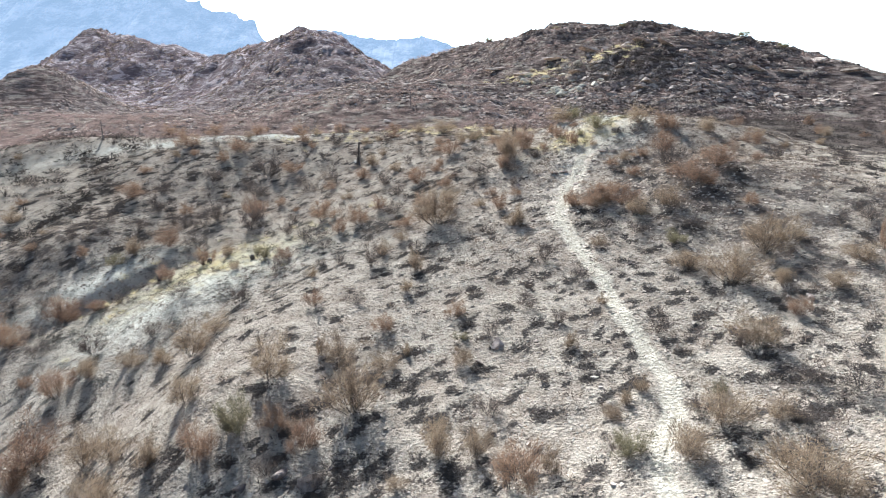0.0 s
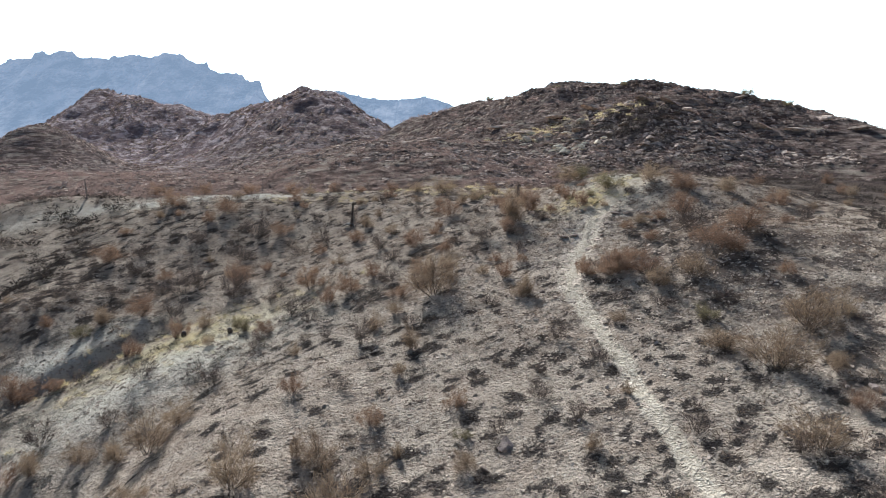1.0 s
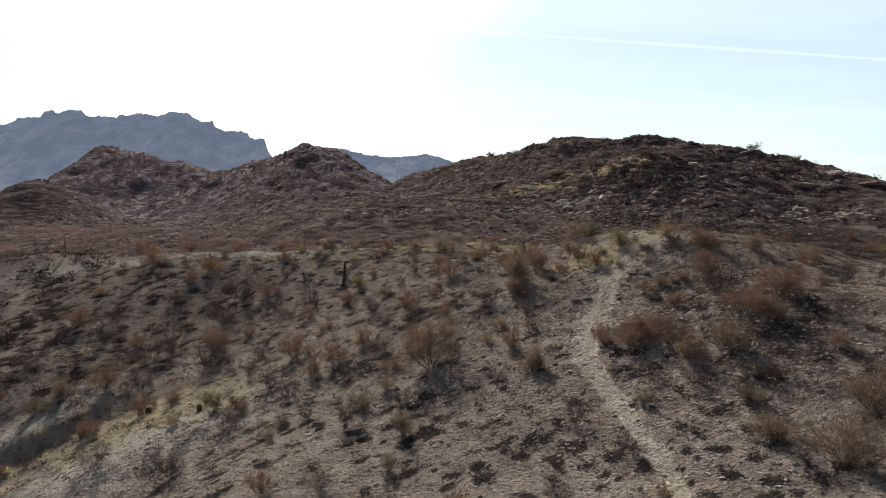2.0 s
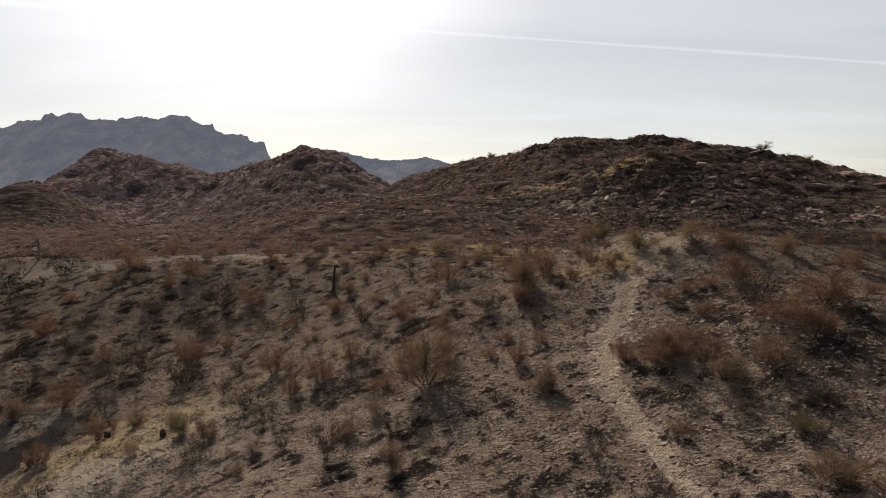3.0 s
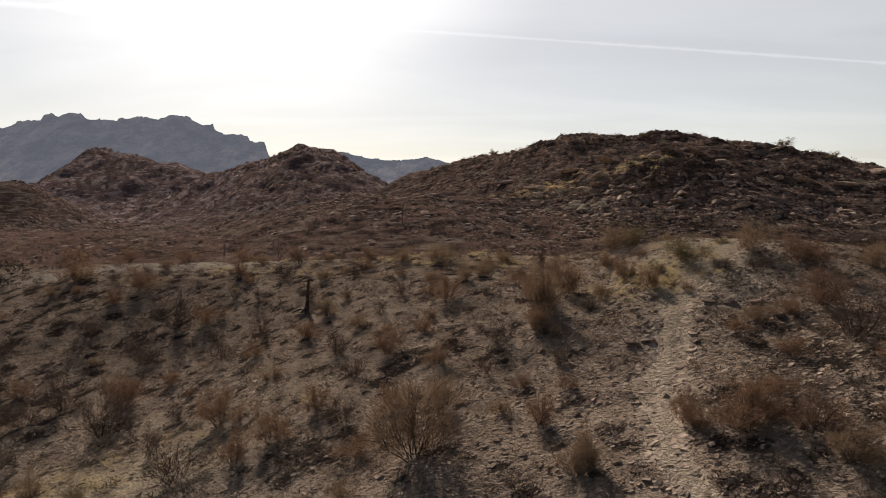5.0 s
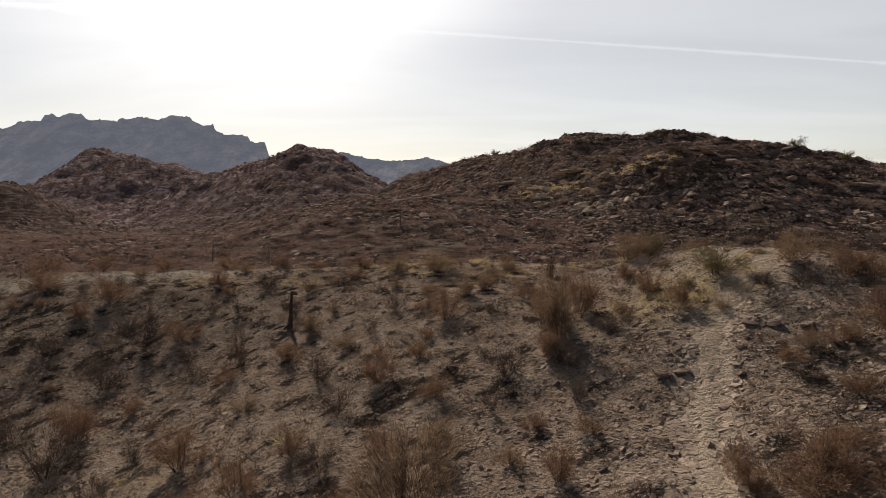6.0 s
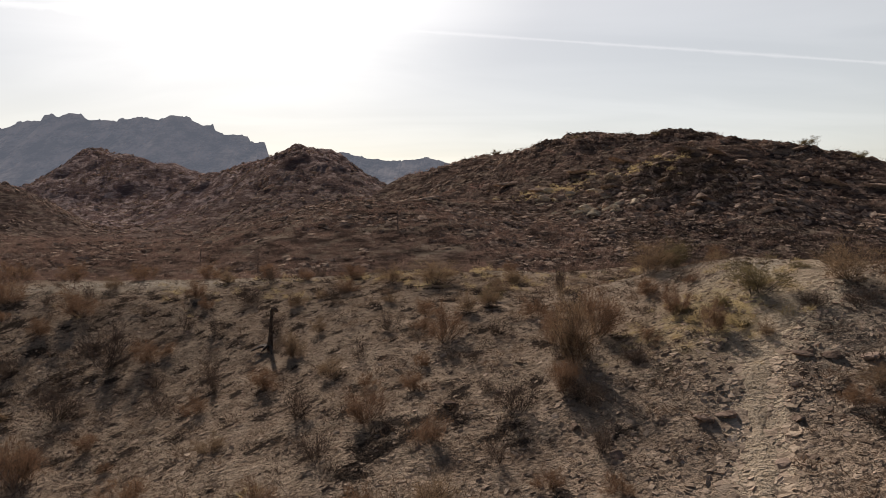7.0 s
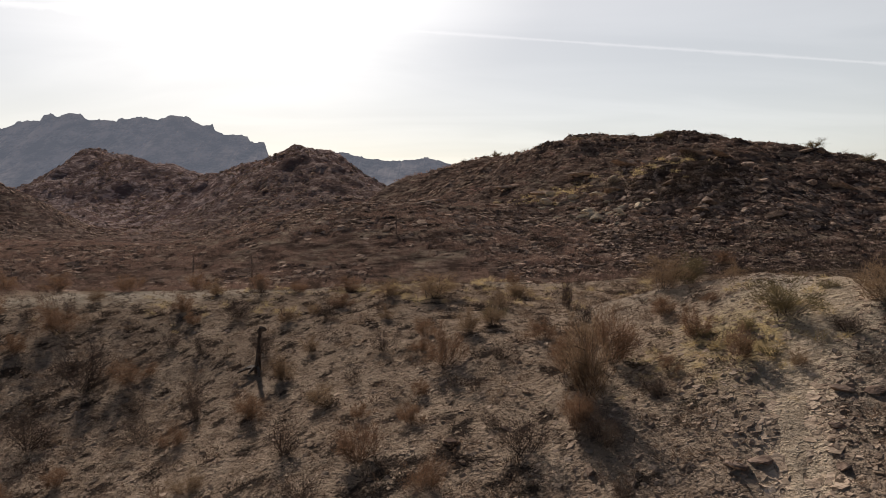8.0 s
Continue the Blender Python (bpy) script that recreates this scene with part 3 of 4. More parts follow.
def shrub_meshes(seed, stems, twigs, spread, fine, leaf):
    """A dry shrub one metre wide and high: many stems fanning out of the ground, with a haze of upright twigs."""
    rng = random.Random(seed)
    wood, wf, tw, tf = [], [], [], []
    lines = []
    clusters = [(rng.gauss(0, 0.13), rng.gauss(0, 0.13), rng.uniform(0.65, 1.0)) for _ in range(4)]
    for k in range(stems):
        cx, cy, size = rng.choice(clusters)
        az, lean = rng.uniform(0, 2 * math.pi), spread * rng.random() ** 0.7
        root = Vector((cx * 0.7 + math.cos(az) * 0.04, cy * 0.7 + math.sin(az) * 0.04, -0.05))
        high = size * rng.uniform(0.55, 1.0) * (1.0 - 0.4 * (lean / spread) ** 2)
        goal = root + Vector((math.cos(az) * lean * 0.62, math.sin(az) * lean * 0.62, high))
        bend = root.lerp(goal, 0.5) + Vector((math.cos(az) * 0.07 + rng.gauss(0, 0.03), math.sin(az) * 0.07 + rng.gauss(0, 0.03), 0))
        pts = [root, root.lerp(bend, 0.55) + Vector((rng.gauss(0, 0.015), rng.gauss(0, 0.015), 0)), bend, goal]
        thick = rng.uniform(0.6, 1.3)
        tube(wood, wf, pts, [0.009 * thick, 0.0075 * thick, 0.005 * thick, 0.002], 3)
        lines.append(pts)
        for _ in range(3):
            q = pts[1].lerp(pts[3], 0.9 * rng.random())
            end = q + Vector((math.cos(az) * 0.12 + rng.gauss(0, 0.16), math.sin(az) * 0.12 + rng.gauss(0, 0.16), rng.uniform(0.0, 0.32) * high))
            tube(wood, wf, [q, q.lerp(end, 0.55) + Vector((0, 0, 0.02)), end], [0.005, 0.004, 0.0015], 3)
            lines.append([q, q.lerp(end, 0.35), q.lerp(end, 0.7), end])
    for _ in range(twigs):
        pts = rng.choice(lines)
        u = 3 * rng.uniform(0.14, 1.0) ** 0.68
        k = min(2, int(u))
        p = pts[k].lerp(pts[k + 1], u - k)
        p = p + Vector((rng.gauss(0, 0.075), rng.gauss(0, 0.075), rng.gauss(0, 0.06)))
        if p.z < 0.02:
            p.z = rng.uniform(0.02, 0.12)
        e = (Vector((p.x * 1.3, p.y * 1.3, 0.42)) + Vector((rng.gauss(0, 0.48), rng.gauss(0, 0.48), rng.gauss(0.1, 0.4)))).normalized()
        blade(tw, tf, p, e, rng.uniform(0.45, 1.2) * leaf, fine * rng.uniform(0.5, 1.3), rng)
    reach = sorted(max(abs(v.x), abs(v.y)) for v in tw)[int(len(tw) * 0.96)] * 2
    top = sorted(v.z for v in tw)[int(len(tw) * 0.97)]
    for v in wood + tw:
        v.x, v.y, v.z = v.x / reach, v.y / reach, v.z / top
    return (wood, wf), (tw, tf)


SHRUBS = {}


def shrub(kind, x, y, wide, high, turn, variant):
    """Places a shrub of a kind; the first of each variant is built, the rest are copies of it."""
    name, label, look_, stems, twigs, spread, fine, leaf = SHRUB_KINDS[kind]
    m = Matrix.LocRotScale((x, y, float(land(np.array([x]), np.array([y]))[0]) - 0.02), Euler((0, 0, turn)), (wide, wide, high))
    if (kind, variant) not in SHRUBS:
        (a, b), (c, d) = shrub_meshes(hash_of(kind) + variant, stems, twigs, spread, fine, leaf)
        top = tagged(new(name), label, "shrub", "shrubs on the burnt slope")
        part("branchwork", mesh_of("branchwork", a, b, M_BARK), top, "charred woody branches")
        part("crown", mesh_of("crown", c, d, look_), top)
        top.matrix_basis = m
        SHRUBS[kind, variant] = top
        return top
    proto = SHRUBS[kind, variant]
    keep = proto.matrix_basis.copy()
    ob = copy_thing(proto, m)
    ob.matrix_basis = m
    proto.matrix_basis = keep
    return ob


def hash_of(word):
    return sum(ord(c) * 31 ** i for i, c in enumerate(word)) % 9973


SHRUB_KINDS = {
    "tan": ("dry_shrub", "tan dry twiggy shrub on pale burnt soil", M_TAN, 15, 3200, 1.12, 0.0052, 0.14),
    "rust": ("scorched_shrub", "rust-brown scorched shrub with dense dead leaves", M_RUST, 14, 3300, 1.08, 0.006, 0.115),
    "olive": ("green_shrub", "olive-green shrub spared by the fire", M_OLIVE, 14, 3200, 1.08, 0.0062, 0.12),
    "dark": ("charred_shrub", "charred bare shrub with blackened thin branches", M_DARK, 14, 1400, 1.12, 0.005, 0.13),
}

# ---- the shrubs: x, y, width, height ----
TAN_CREST = [(-4.2, 46.5, 0.6, 0.7), (-1.7, 48.6, 0.6, 0.5), (-5.7, 49.6, 0.8, 0.7), (-4.8, 50.5, 0.6, 0.5), (0.0, 51.6, 2.2, 1.2), (-2.0, 51.7, 1.1, 0.9)]
TAN_MIDDLE = [(-12.3, 41.5, 0.8, 0.8), (-4.6, 44.8, 1.1, 0.9), (1.9, 33.9, 0.6, 0.5), (0.3, 34.6, 0.9, 1.0)]
TAN_FRONT = [(-12.2, 20.3, 1.3, 1.5), (-10.7, 19.4, 1.4, 1.2), (-8.9, 17.9, 1.0, 1.1), (-10.1, 16.7, 2.1, 1.5), (-8.5, 20.0, 1.2, 1.2), (-5.7, 20.2, 1.4, 1.6), (-3.4, 21.0, 1.2, 1.2), (-4.2, 21.4, 0.4, 0.8), (-2.7, 18.6, 1.8, 1.7), (-9.5, 23.9, 1.6, 1.5), (-9.2, 25.3, 1.2, 1.0), (-12.8, 25.3, 1.3, 0.9), (-11.0, 24.6, 1.2, 0.7), (-14.6, 25.3, 1.0, 1.0), (-1.5, 25.8, 0.5, 0.6), (0.7, 20.3, 0.7, 0.8), (-1.9, 20.7, 1.0, 0.7), (-1.3, 21.4, 0.4, 0.5), (-0.2, 16.5, 1.0, 1.3), (0.9, 16.3, 1.0, 1.0), (2.7, 15.2, 0.6, 0.9), (5.8, 18.1, 0.5, 0.6), (5.3, 17.5, 0.6, 0.5)]
TAN_FRONT_B = [(6.1, 15.0, 1.4, 0.9), (7.6, 16.3, 1.7, 1.1), (8.4, 13.5, 2.3, 1.5), (9.0, 16.2, 1.0, 0.7), (10.0, 19.8, 1.6, 1.1), (10.7, 23.5, 1.9, 1.5), (9.4, 25.0, 1.4, 0.8), (12.7, 25.7, 2.0, 1.6), (13.8, 25.9, 1.4, 1.1), (4.2, 20.5, 0.5, 0.6), (12.2, 23.1, 0.9, 0.7), (15.7, 24.1, 1.5, 0.8), (14.0, 22.6, 1.0, 0.7), (-11.6, 34.9, 0.9, 1.0), (-17.9, 37.1, 1.4, 1.1), (4.7, 17.0, 0.8, 0.4), (9.0, 13.1, 1.1, 0.8), (-1.2, 15.4, 0.6, 0.5), (-28.8, 43.6, 1.3, 1.3)]
RUST_CREST = [(0.5, 43.1, 1.2, 1.4), (-0.2, 41.8, 0.5, 0.5), (-0.1, 45.8, 0.8, 0.7), (11.0, 51.0, 0.8, 0.6), (-4.0, 53.8, 1.1, 0.8), (-12.4, 58.4, 1.3, 1.2), (-15.5, 57.2, 1.3, 1.0), (-19.7, 57.8, 1.6, 1.2), (-23.8, 59.8, 1.9, 1.3), (-8.5, 56.5, 1.2, 0.9)]
RUST_MIDDLE = []
RUST_FRONT = [(-14.9, 21.4, 2.5, 2.0), (-7.2, 17.3, 1.1, 1.3), (-15.1, 20.5, 1.5, 1.5), (-5.0, 18.1, 0.9, 0.8), (-4.0, 17.2, 1.0, 1.2), (-5.1, 24.9, 0.8, 0.9), (-15.7, 24.9, 1.4, 1.4), (0.4, 23.4, 0.8, 0.7), (1.9, 14.8, 1.4, 1.5), (-19.4, 31.8, 1.7, 1.5), (-21.2, 30.5, 2.0, 1.6), (-17.1, 31.5, 0.9, 0.6), (16.8, 24.8, 0.5, 1.6)]
OLIVE_SKYLINE = [(9.4, 141.4, 1.8, 1.0), (30.2, 118.4, 1.5, 0.8), (47.1, 109.6, 2.5, 1.2), (51.7, 105.9, 2.3, 1.0), (20.0, 125.2, 1.6, 0.7)]
OLIVE_CREST = [(2.3, 47.5, 0.9, 0.6)]
OLIVE_MIDDLE = []
OLIVE_FRONT = [(-6.1, 18.0, 1.3, 1.5), (4.8, 15.4, 1.1, 0.7), (7.9, 17.5, 0.6, 0.4), (-18.3, 36.0, 1.1, 0.7), (-9.7, 33.9, 0.6, 0.6), (0.6, 21.7, 0.6, 0.4)]
CHARRED_SKYLINE = [(4.0, 141.3, 1.8, 0.9), (27.3, 123.3, 1.7, 0.9), (31.7, 117.6, 1.8, 1.0), (35.6, 116.1, 1.7, 0.8), (50.1, 107.2, 1.8, 0.8), (14.8, 124.2, 1.5, 0.7)]
CHARRED_CREST = [(-2.2, 43.2, 0.6, 0.7), (-7.0, 43.6, 0.5, 0.9), (-8.2, 51.5, 1.3, 0.9), (-17.6, 52.5, 0.9, 0.8), (5.4, 39.2, 0.8, 0.6), (1.3, 41.3, 0.6, 0.5), (3.7, 45.7, 0.7, 0.5), (-10.1, 49.1, 0.7, 0.6)]
CHARRED_MIDDLE = [(-5.9, 32.3, 1.1, 0.9), (6.5, 33.1, 0.6, 0.5), (-18.7, 39.9, 1.2, 0.9), (-16.5, 40.4, 1.2, 0.9), (-19.0, 45.0, 1.5, 0.8)]
CHARRED_MIDDLE_B = []
CHARRED_FRONT = [(-12.1, 29.2, 1.5, 1.1), (-8.7, 27.6, 1.0, 1.0), (7.1, 16.8, 0.8, 0.6), (9.5, 15.8, 0.9, 0.7), (9.4, 19.5, 0.5, 0.7), (7.1, 20.9, 0.9, 1.0), (11.6, 17.1, 1.2, 0.9), (10.4, 17.6, 1.0, 0.7), (-16.3, 32.0, 0.8, 0.6), (-15.2, 27.2, 1.3, 1.1), (-18.6, 28.5, 1.5, 1.2), (-12.3, 26.6, 0.9, 0.9), (-3.5, 25.0, 0.9, 0.6), (3.2, 23.4, 1.0, 0.7), (4.0, 22.1, 0.6, 0.6), (5.4, 25.2, 1.0, 0.7), (1.4, 17.7, 0.8, 0.7), (-3.4, 16.1, 0.8, 0.7), (-5.0, 16.6, 0.8, 0.7), (17.6, 26.9, 1.1, 0.7), (-30.7, 49.8, 1.5, 1.2), (-20.9, 40.2, 1.2, 0.9)]
TAN_KNOLL = [(11.9, 41.2, 1.6, 1.2), (8.8, 39.4, 0.5, 0.5), (4.0, 39.9, 1.2, 2.1), (3.7, 52.6, 1.0, 0.7), (2.0, 45.6, 0.8, 0.7), (1.2, 45.0, 0.8, 0.9), (2.7, 50.3, 1.1, 0.8), (3.6, 53.0, 0.8, 0.7), (9.8, 36.4, 0.8, 0.6), (8.0, 46.8, 1.7, 1.3)]
RUST_KNOLL = [(7.7, 40.1, 0.7, 0.9), (6.1, 40.2, 0.6, 0.5), (7.2, 41.7, 0.8, 1.0), (7.2, 44.2, 0.9, 0.7), (8.5, 44.1, 0.7, 0.4), (4.9, 41.5, 1.2, 1.6), (3.4, 38.5, 0.8, 0.9), (3.4, 44.0, 0.9, 0.7), (21.9, 74.8, 1.8, 1.2), (13.2, 40.6, 1.4, 0.9), (3.5, 38.8, 0.7, 0.7), (2.5, 35.2, 0.7, 0.5), (3.8, 34.7, 0.6, 0.5), (7.3, 31.5, 1.8, 1.0), (6.3, 31.7, 0.7, 0.7), (8.4, 32.2, 0.9, 0.6), (10.6, 36.4, 1.0, 0.7), (9.1, 36.0, 0.8, 0.5), (9.9, 34.1, 0.9, 0.6)]
OLIVE_KNOLL = [(9.5, 41.6, 1.7, 1.05), (8.4, 41.3, 0.5, 0.4), (7.4, 41.6, 0.5, 0.3), (8.4, 40.0, 0.6, 0.3), (11.5, 42.9, 0.7, 0.3), (8.9, 46.9, 1.2, 1.2)]
CHARRED_KNOLL = [(10.3, 40.0, 0.8, 0.6), (3.9, 37.7, 0.8, 0.7), (5.2, 49.3, 0.6, 1.4), (11.3, 39.6, 1.1, 0.6), (10.5, 40.2, 0.9, 0.4), (3.7, 38.0, 0.9, 0.7), (5.2, 50.8, 0.7, 1.0), (1.6, 36.1, 0.5, 0.6), (3.8, 36.0, 0.5, 0.7), (10.2, 38.8, 1.0, 0.3)]
TAN_SLOPE = [(15.5, 39.9, 1.3, 1.0), (10.2, 29.7, 1.5, 1.2), (8.7, 29.7, 1.2, 0.9), (6.6, 27.5, 0.9, 0.5), (3.7, 31.1, 0.9, 0.9), (3.3, 30.8, 0.8, 0.7), (-10.2, 31.4, 0.6, 0.5), (-5.9, 29.0, 0.5, 0.6), (-2.8, 30.3, 0.8, 0.9), (-1.1, 27.9, 0.7, 1.0), (-0.3, 32.5, 2.3, 2.1), (-2.0, 31.3, 0.7, 0.6)]
OLIVE_SLOPE = [(9.6, 26.8, 0.9, 0.7), (-9.0, 32.7, 0.7, 0.8)]
RUST_SLOPE = [(13.2, 39.7, 1.3, 1.0), (11.8, 36.8, 1.6, 1.3), (11.6, 31.7, 1.8, 1.4), (12.2, 31.0, 1.3, 0.9), (13.4, 33.0, 2.0, 1.4), (17.8, 38.7, 1.4, 1.0), (7.6, 31.4, 1.3, 1.2), (8.6, 30.8, 1.3, 1.1), (6.2, 32.2, 0.6, 0.9), (2.8, 33.3, 0.9, 1.0), (3.9, 41.2, 1.4, 1.4), (-20.2, 52.9, 1.8, 1.3), (-15.4, 50.9, 1.9, 1.4), (-1.5, 38.9, 1.0, 1.0), (-3.4, 35.8, 0.9, 0.9), (-4.5, 34.6, 1.1, 1.1), (-6.7, 37.1, 1.3, 1.3)]
RUST_SLOPE_B = [(-5.4, 34.1, 0.9, 1.2), (-11.6, 40.4, 1.3, 1.6), (-16.0, 37.3, 1.6, 1.4), (-12.6, 34.3, 1.0, 1.1), (-7.9, 31.9, 0.8, 0.8), (-2.0, 33.2, 1.3, 0.7), (-14.4, 33.1, 1.0, 0.9), (-21.1, 44.8, 2.0, 1.3), (-10.6, 47.0, 1.6, 1.0), (-5.0, 42.7, 1.1, 0.8), (0.1, 37.3, 1.0, 0.8)]
CHARRED_SLOPE = [(11.5, 34.2, 1.8, 1.4), (6.9, 31.8, 1.1, 0.8), (7.2, 29.0, 0.8, 0.5), (8.3, 28.2, 1.0, 0.5), (10.5, 27.9, 1.0, 0.7), (2.2, 38.0, 1.3, 1.0), (-12.3, 47.1, 2.2, 2.0), (-7.4, 44.5, 0.6, 1.3), (-2.5, 37.5, 1.0, 0.8), (-2.5, 34.9, 1.2, 1.0), (-7.0, 33.9, 1.5, 1.2), (-8.6, 36.2, 0.9, 1.1), (-11.3, 38.5, 1.8, 1.8), (-14.0, 41.0, 1.7, 1.4), (-14.8, 39.9, 1.7, 1.4), (-14.1, 37.1, 1.5, 1.1), (-7.9, 30.7, 0.9, 0.9)]
CHARRED_SLOPE_B = [(-3.2, 29.1, 0.9, 1.5), (-1.3, 30.1, 0.7, 0.6), (-5.7, 30.2, 0.6, 0.5), (-4.8, 30.1, 0.5, 0.5), (-18.2, 42.5, 2.1, 1.3), (-15.8, 46.5, 1.9, 1.1), (-12.5, 44.0, 1.6, 1.1), (-8.7, 43.4, 1.4, 0.9)]
PLACED = (("tan", TAN_SLOPE + TAN_KNOLL + TAN_CREST + TAN_MIDDLE + TAN_FRONT + TAN_FRONT_B), ("rust", RUST_SLOPE + RUST_SLOPE_B + RUST_KNOLL + RUST_CREST + RUST_MIDDLE + RUST_FRONT), ("olive", OLIVE_SLOPE + OLIVE_KNOLL + OLIVE_SKYLINE + OLIVE_CREST + OLIVE_MIDDLE + OLIVE_FRONT), ("dark", CHARRED_SLOPE + CHARRED_SLOPE_B + CHARRED_KNOLL + CHARRED_SKYLINE + CHARRED_CREST + CHARRED_MIDDLE + CHARRED_MIDDLE_B + CHARRED_FRONT))
rng = random.Random(4)
TAKEN = []
for kind, rows in PLACED:
    for i, (x, y, w, h) in enumerate(rows):
        shrub(kind, x, y, w * 1.02, h * 0.84, rng.uniform(0, 6.28), i % 5)
        TAKEN.append((x, y, w))


def scatter_shrubs(count, x0, x1, y0, y1, seed):
    r = random.Random(seed)
    made = tries = 0
    while made < count and tries < 6000:
        tries += 1
        x, y = r.uniform(x0, x1), r.uniform(y0, y1)
        if any((x - a) ** 2 + (y - b) ** 2 < (0.8 + 0.5 * w) ** 2 for a, b, w in TAKEN) or trail_at(np.array([x]), np.array([y]))[0] > 0.02:
            continue
        kind = r.choices(("dark", "tan", "rust", "olive"), (5, 2.5, 4, 0.12))[0]
        w = r.uniform(0.45, 1.0)
        shrub(kind, x, y, w, w * r.uniform(0.55, 0.9), r.uniform(0, 6.28), r.randrange(4))
        TAKEN.append((x, y, w))
        made += 1


scatter_shrubs(24, -22, 18, 14, 34, 1)
scatter_shrubs(55, -36, 20, 33, 58, 2)
scatter_shrubs(22, -26, 2, 34, 52, 5)
scatter_shrubs(28, 18, 38, 27, 58, 3)


# ---- brush, grass, stones: too many to count ----
def loose_mesh(name, co, per, mat):
    """A mesh of separate faces with per corners each."""
    me = bpy.data.meshes.new(name)
    n = len(co) // per
    me.vertices.add(len(co))
    me.vertices.foreach_set("co", co.astype(np.float32).ravel())
    me.loops.add(n * per)
    me.loops.foreach_set("vertex_index", np.arange(n * per, dtype=np.int32))
    me.polygons.add(n)
    me.polygons.foreach_set("loop_start", np.arange(0, n * per, per, dtype=np.int32))
    me.update()
    me.materials.append(mat)
    return me


def brush_field(name, spots, twigs, fine, leaf, mat, label, seed, lift=0.0):
    """Many low clumps of twigs: spots are x, y, width, height."""
    r = np.random.RandomState(seed)
    n = len(spots)
    x, y, w, h = (np.repeat(spots[:, k], twigs) for k in range(4))
    z = np.repeat(land(spots[:, 0], spots[:, 1]), twigs)
    a, q = r.uniform(0, 6.283, n * twigs), np.sqrt(r.rand(n * twigs))
    ox, oy = np.cos(a) * q * 0.5 * w, np.sin(a) * q * 0.5 * w
    p = np.stack([x + ox, y + oy, z + h * (0.8 * r.rand(n * twigs) * (1 - q * q) - 0.03)], -1)
    d = np.stack([ox / w * 1.6 + r.normal(0, 0.5, n * twigs), oy / w * 1.6 + r.normal(0, 0.5, n * twigs), r.uniform(lift, lift + 0.9, n * twigs)], -1)
    d /= np.linalg.norm(d, axis=1)[:, None]
    side = np.cross(d, r.normal(0, 1, (n * twigs, 3)))
    side *= (fine * w * r.uniform(0.6, 1.4, n * twigs) / np.linalg.norm(side, axis=1))[:, None]
    tip = p + d * (leaf * h * r.uniform(0.5, 1.1, n * twigs))[:, None]
    co = np.stack([p - side, p + side, tip], 1).reshape(-1, 3)
    return tagged(new(name, loose_mesh(name, co, 3, mat)), label, "brush", kind="stuff")


brush_field("burnt_brush", BURNT_SPOTS, 56, 0.012, 0.8, M_TUFT, "low burnt grey-brown brush clumps over the slope", 6)
def littered(x, y):
    """Dead twigs and grass stubs lie thickest on the upper slope and to the right of the trail."""
    return np.where(trail_at(x, y) > 0.3, 0.03, 0.25 + 0.5 * smooth(y, 24, 34) + 0.35 * swell(x, y, 14, 32, 6, 9, 0, 1.0, 1.0)) * np.clip(0.75 + 1.7 * value_noise(x, y, 2.6, 178), 0.1, 1.2) * (1 - swell(x, y, 11.0, 43.2, 2.4, 5.0, -20, 0.95, 1.0))


brush_field("twig_litter", spots_in(6000, -26, 22, 13, 57, 0.2, 0.7, 0.34, 31, littered, 1.8), 26, 0.02, 0.9, M_LITTER, "dead twigs and grass stubs strewn over the slope", 32)
brush_field("burnt_brush_far", spots_in(1300, -62, -24, 28, 74, 0.4, 1.3, 0.5, 15), 44, 0.03, 0.75, M_TUFT, "low burnt brush clumps beyond the gully", 16)
brush_field("valley_brush", spots_in(1500, -62, 14, 58, 92, 0.45, 1.7, 0.6, 7), 130, 0.0075, 0.42, M_BRUSH, "dense brown brush in the hollow behind the crest", 8, 0.5)
brush_field("charred_brush", spots_in(1000, 8, 64, 57, 90, 0.4, 1.6, 0.55, 17), 90, 0.009, 0.5, M_TUFT, "charred grey brush at the foot of the hill", 18, 0.4)
brush_field("hill_brush", spots_in(5000, -75, 72, 76, 165, 0.4, 1.7, 0.5, 9), 60, 0.012, 0.5, M_BRUSH, "brown brush scattered over the rocky hill", 10, 0.2)
brush_field("flank_brush", spots_in(3000, -135, -25, 84, 190, 0.4, 1.5, 0.5, 45), 40, 0.016, 0.5, M_BRUSH, "brown brush on the low hill beyond the hollow", 46, 0.2)
brush_field("hollow_brush", spots_in(110, 14, 42, 88, 110, 0.6, 1.9, 0.7, 47, lambda x, y: swell(x, y, 27, 98.5, 5.5, 4.5, 0, 1.0, 1.0)), 150, 0.009, 0.5, M_TUFT, "charred brush filling a dark hollow of the hill", 48, 0.3)
brush_field("hill_grass", spots_in(150, 6, 36, 98, 110, 0.5, 1.4, 0.4, 49, lambda x, y: swell(x, y, 13.5, 104, 4.0, 2.0, 0, 1.0, 1.0) + swell(x, y, 25, 102, 3.5, 1.6, 0, 0.7, 1.0)), 60, 0.012, 0.7, M_STRAW, "yellow dry grass between the hill's ledges", 50, 0.3)
brush_field("far_brush", spots_in(13000, -300, 25, 110, 470, 0.6, 2.0, 0.35, 11), 12, 0.07, 0.6, M_FARBRUSH, "brown brush on the distant slopes", 12)


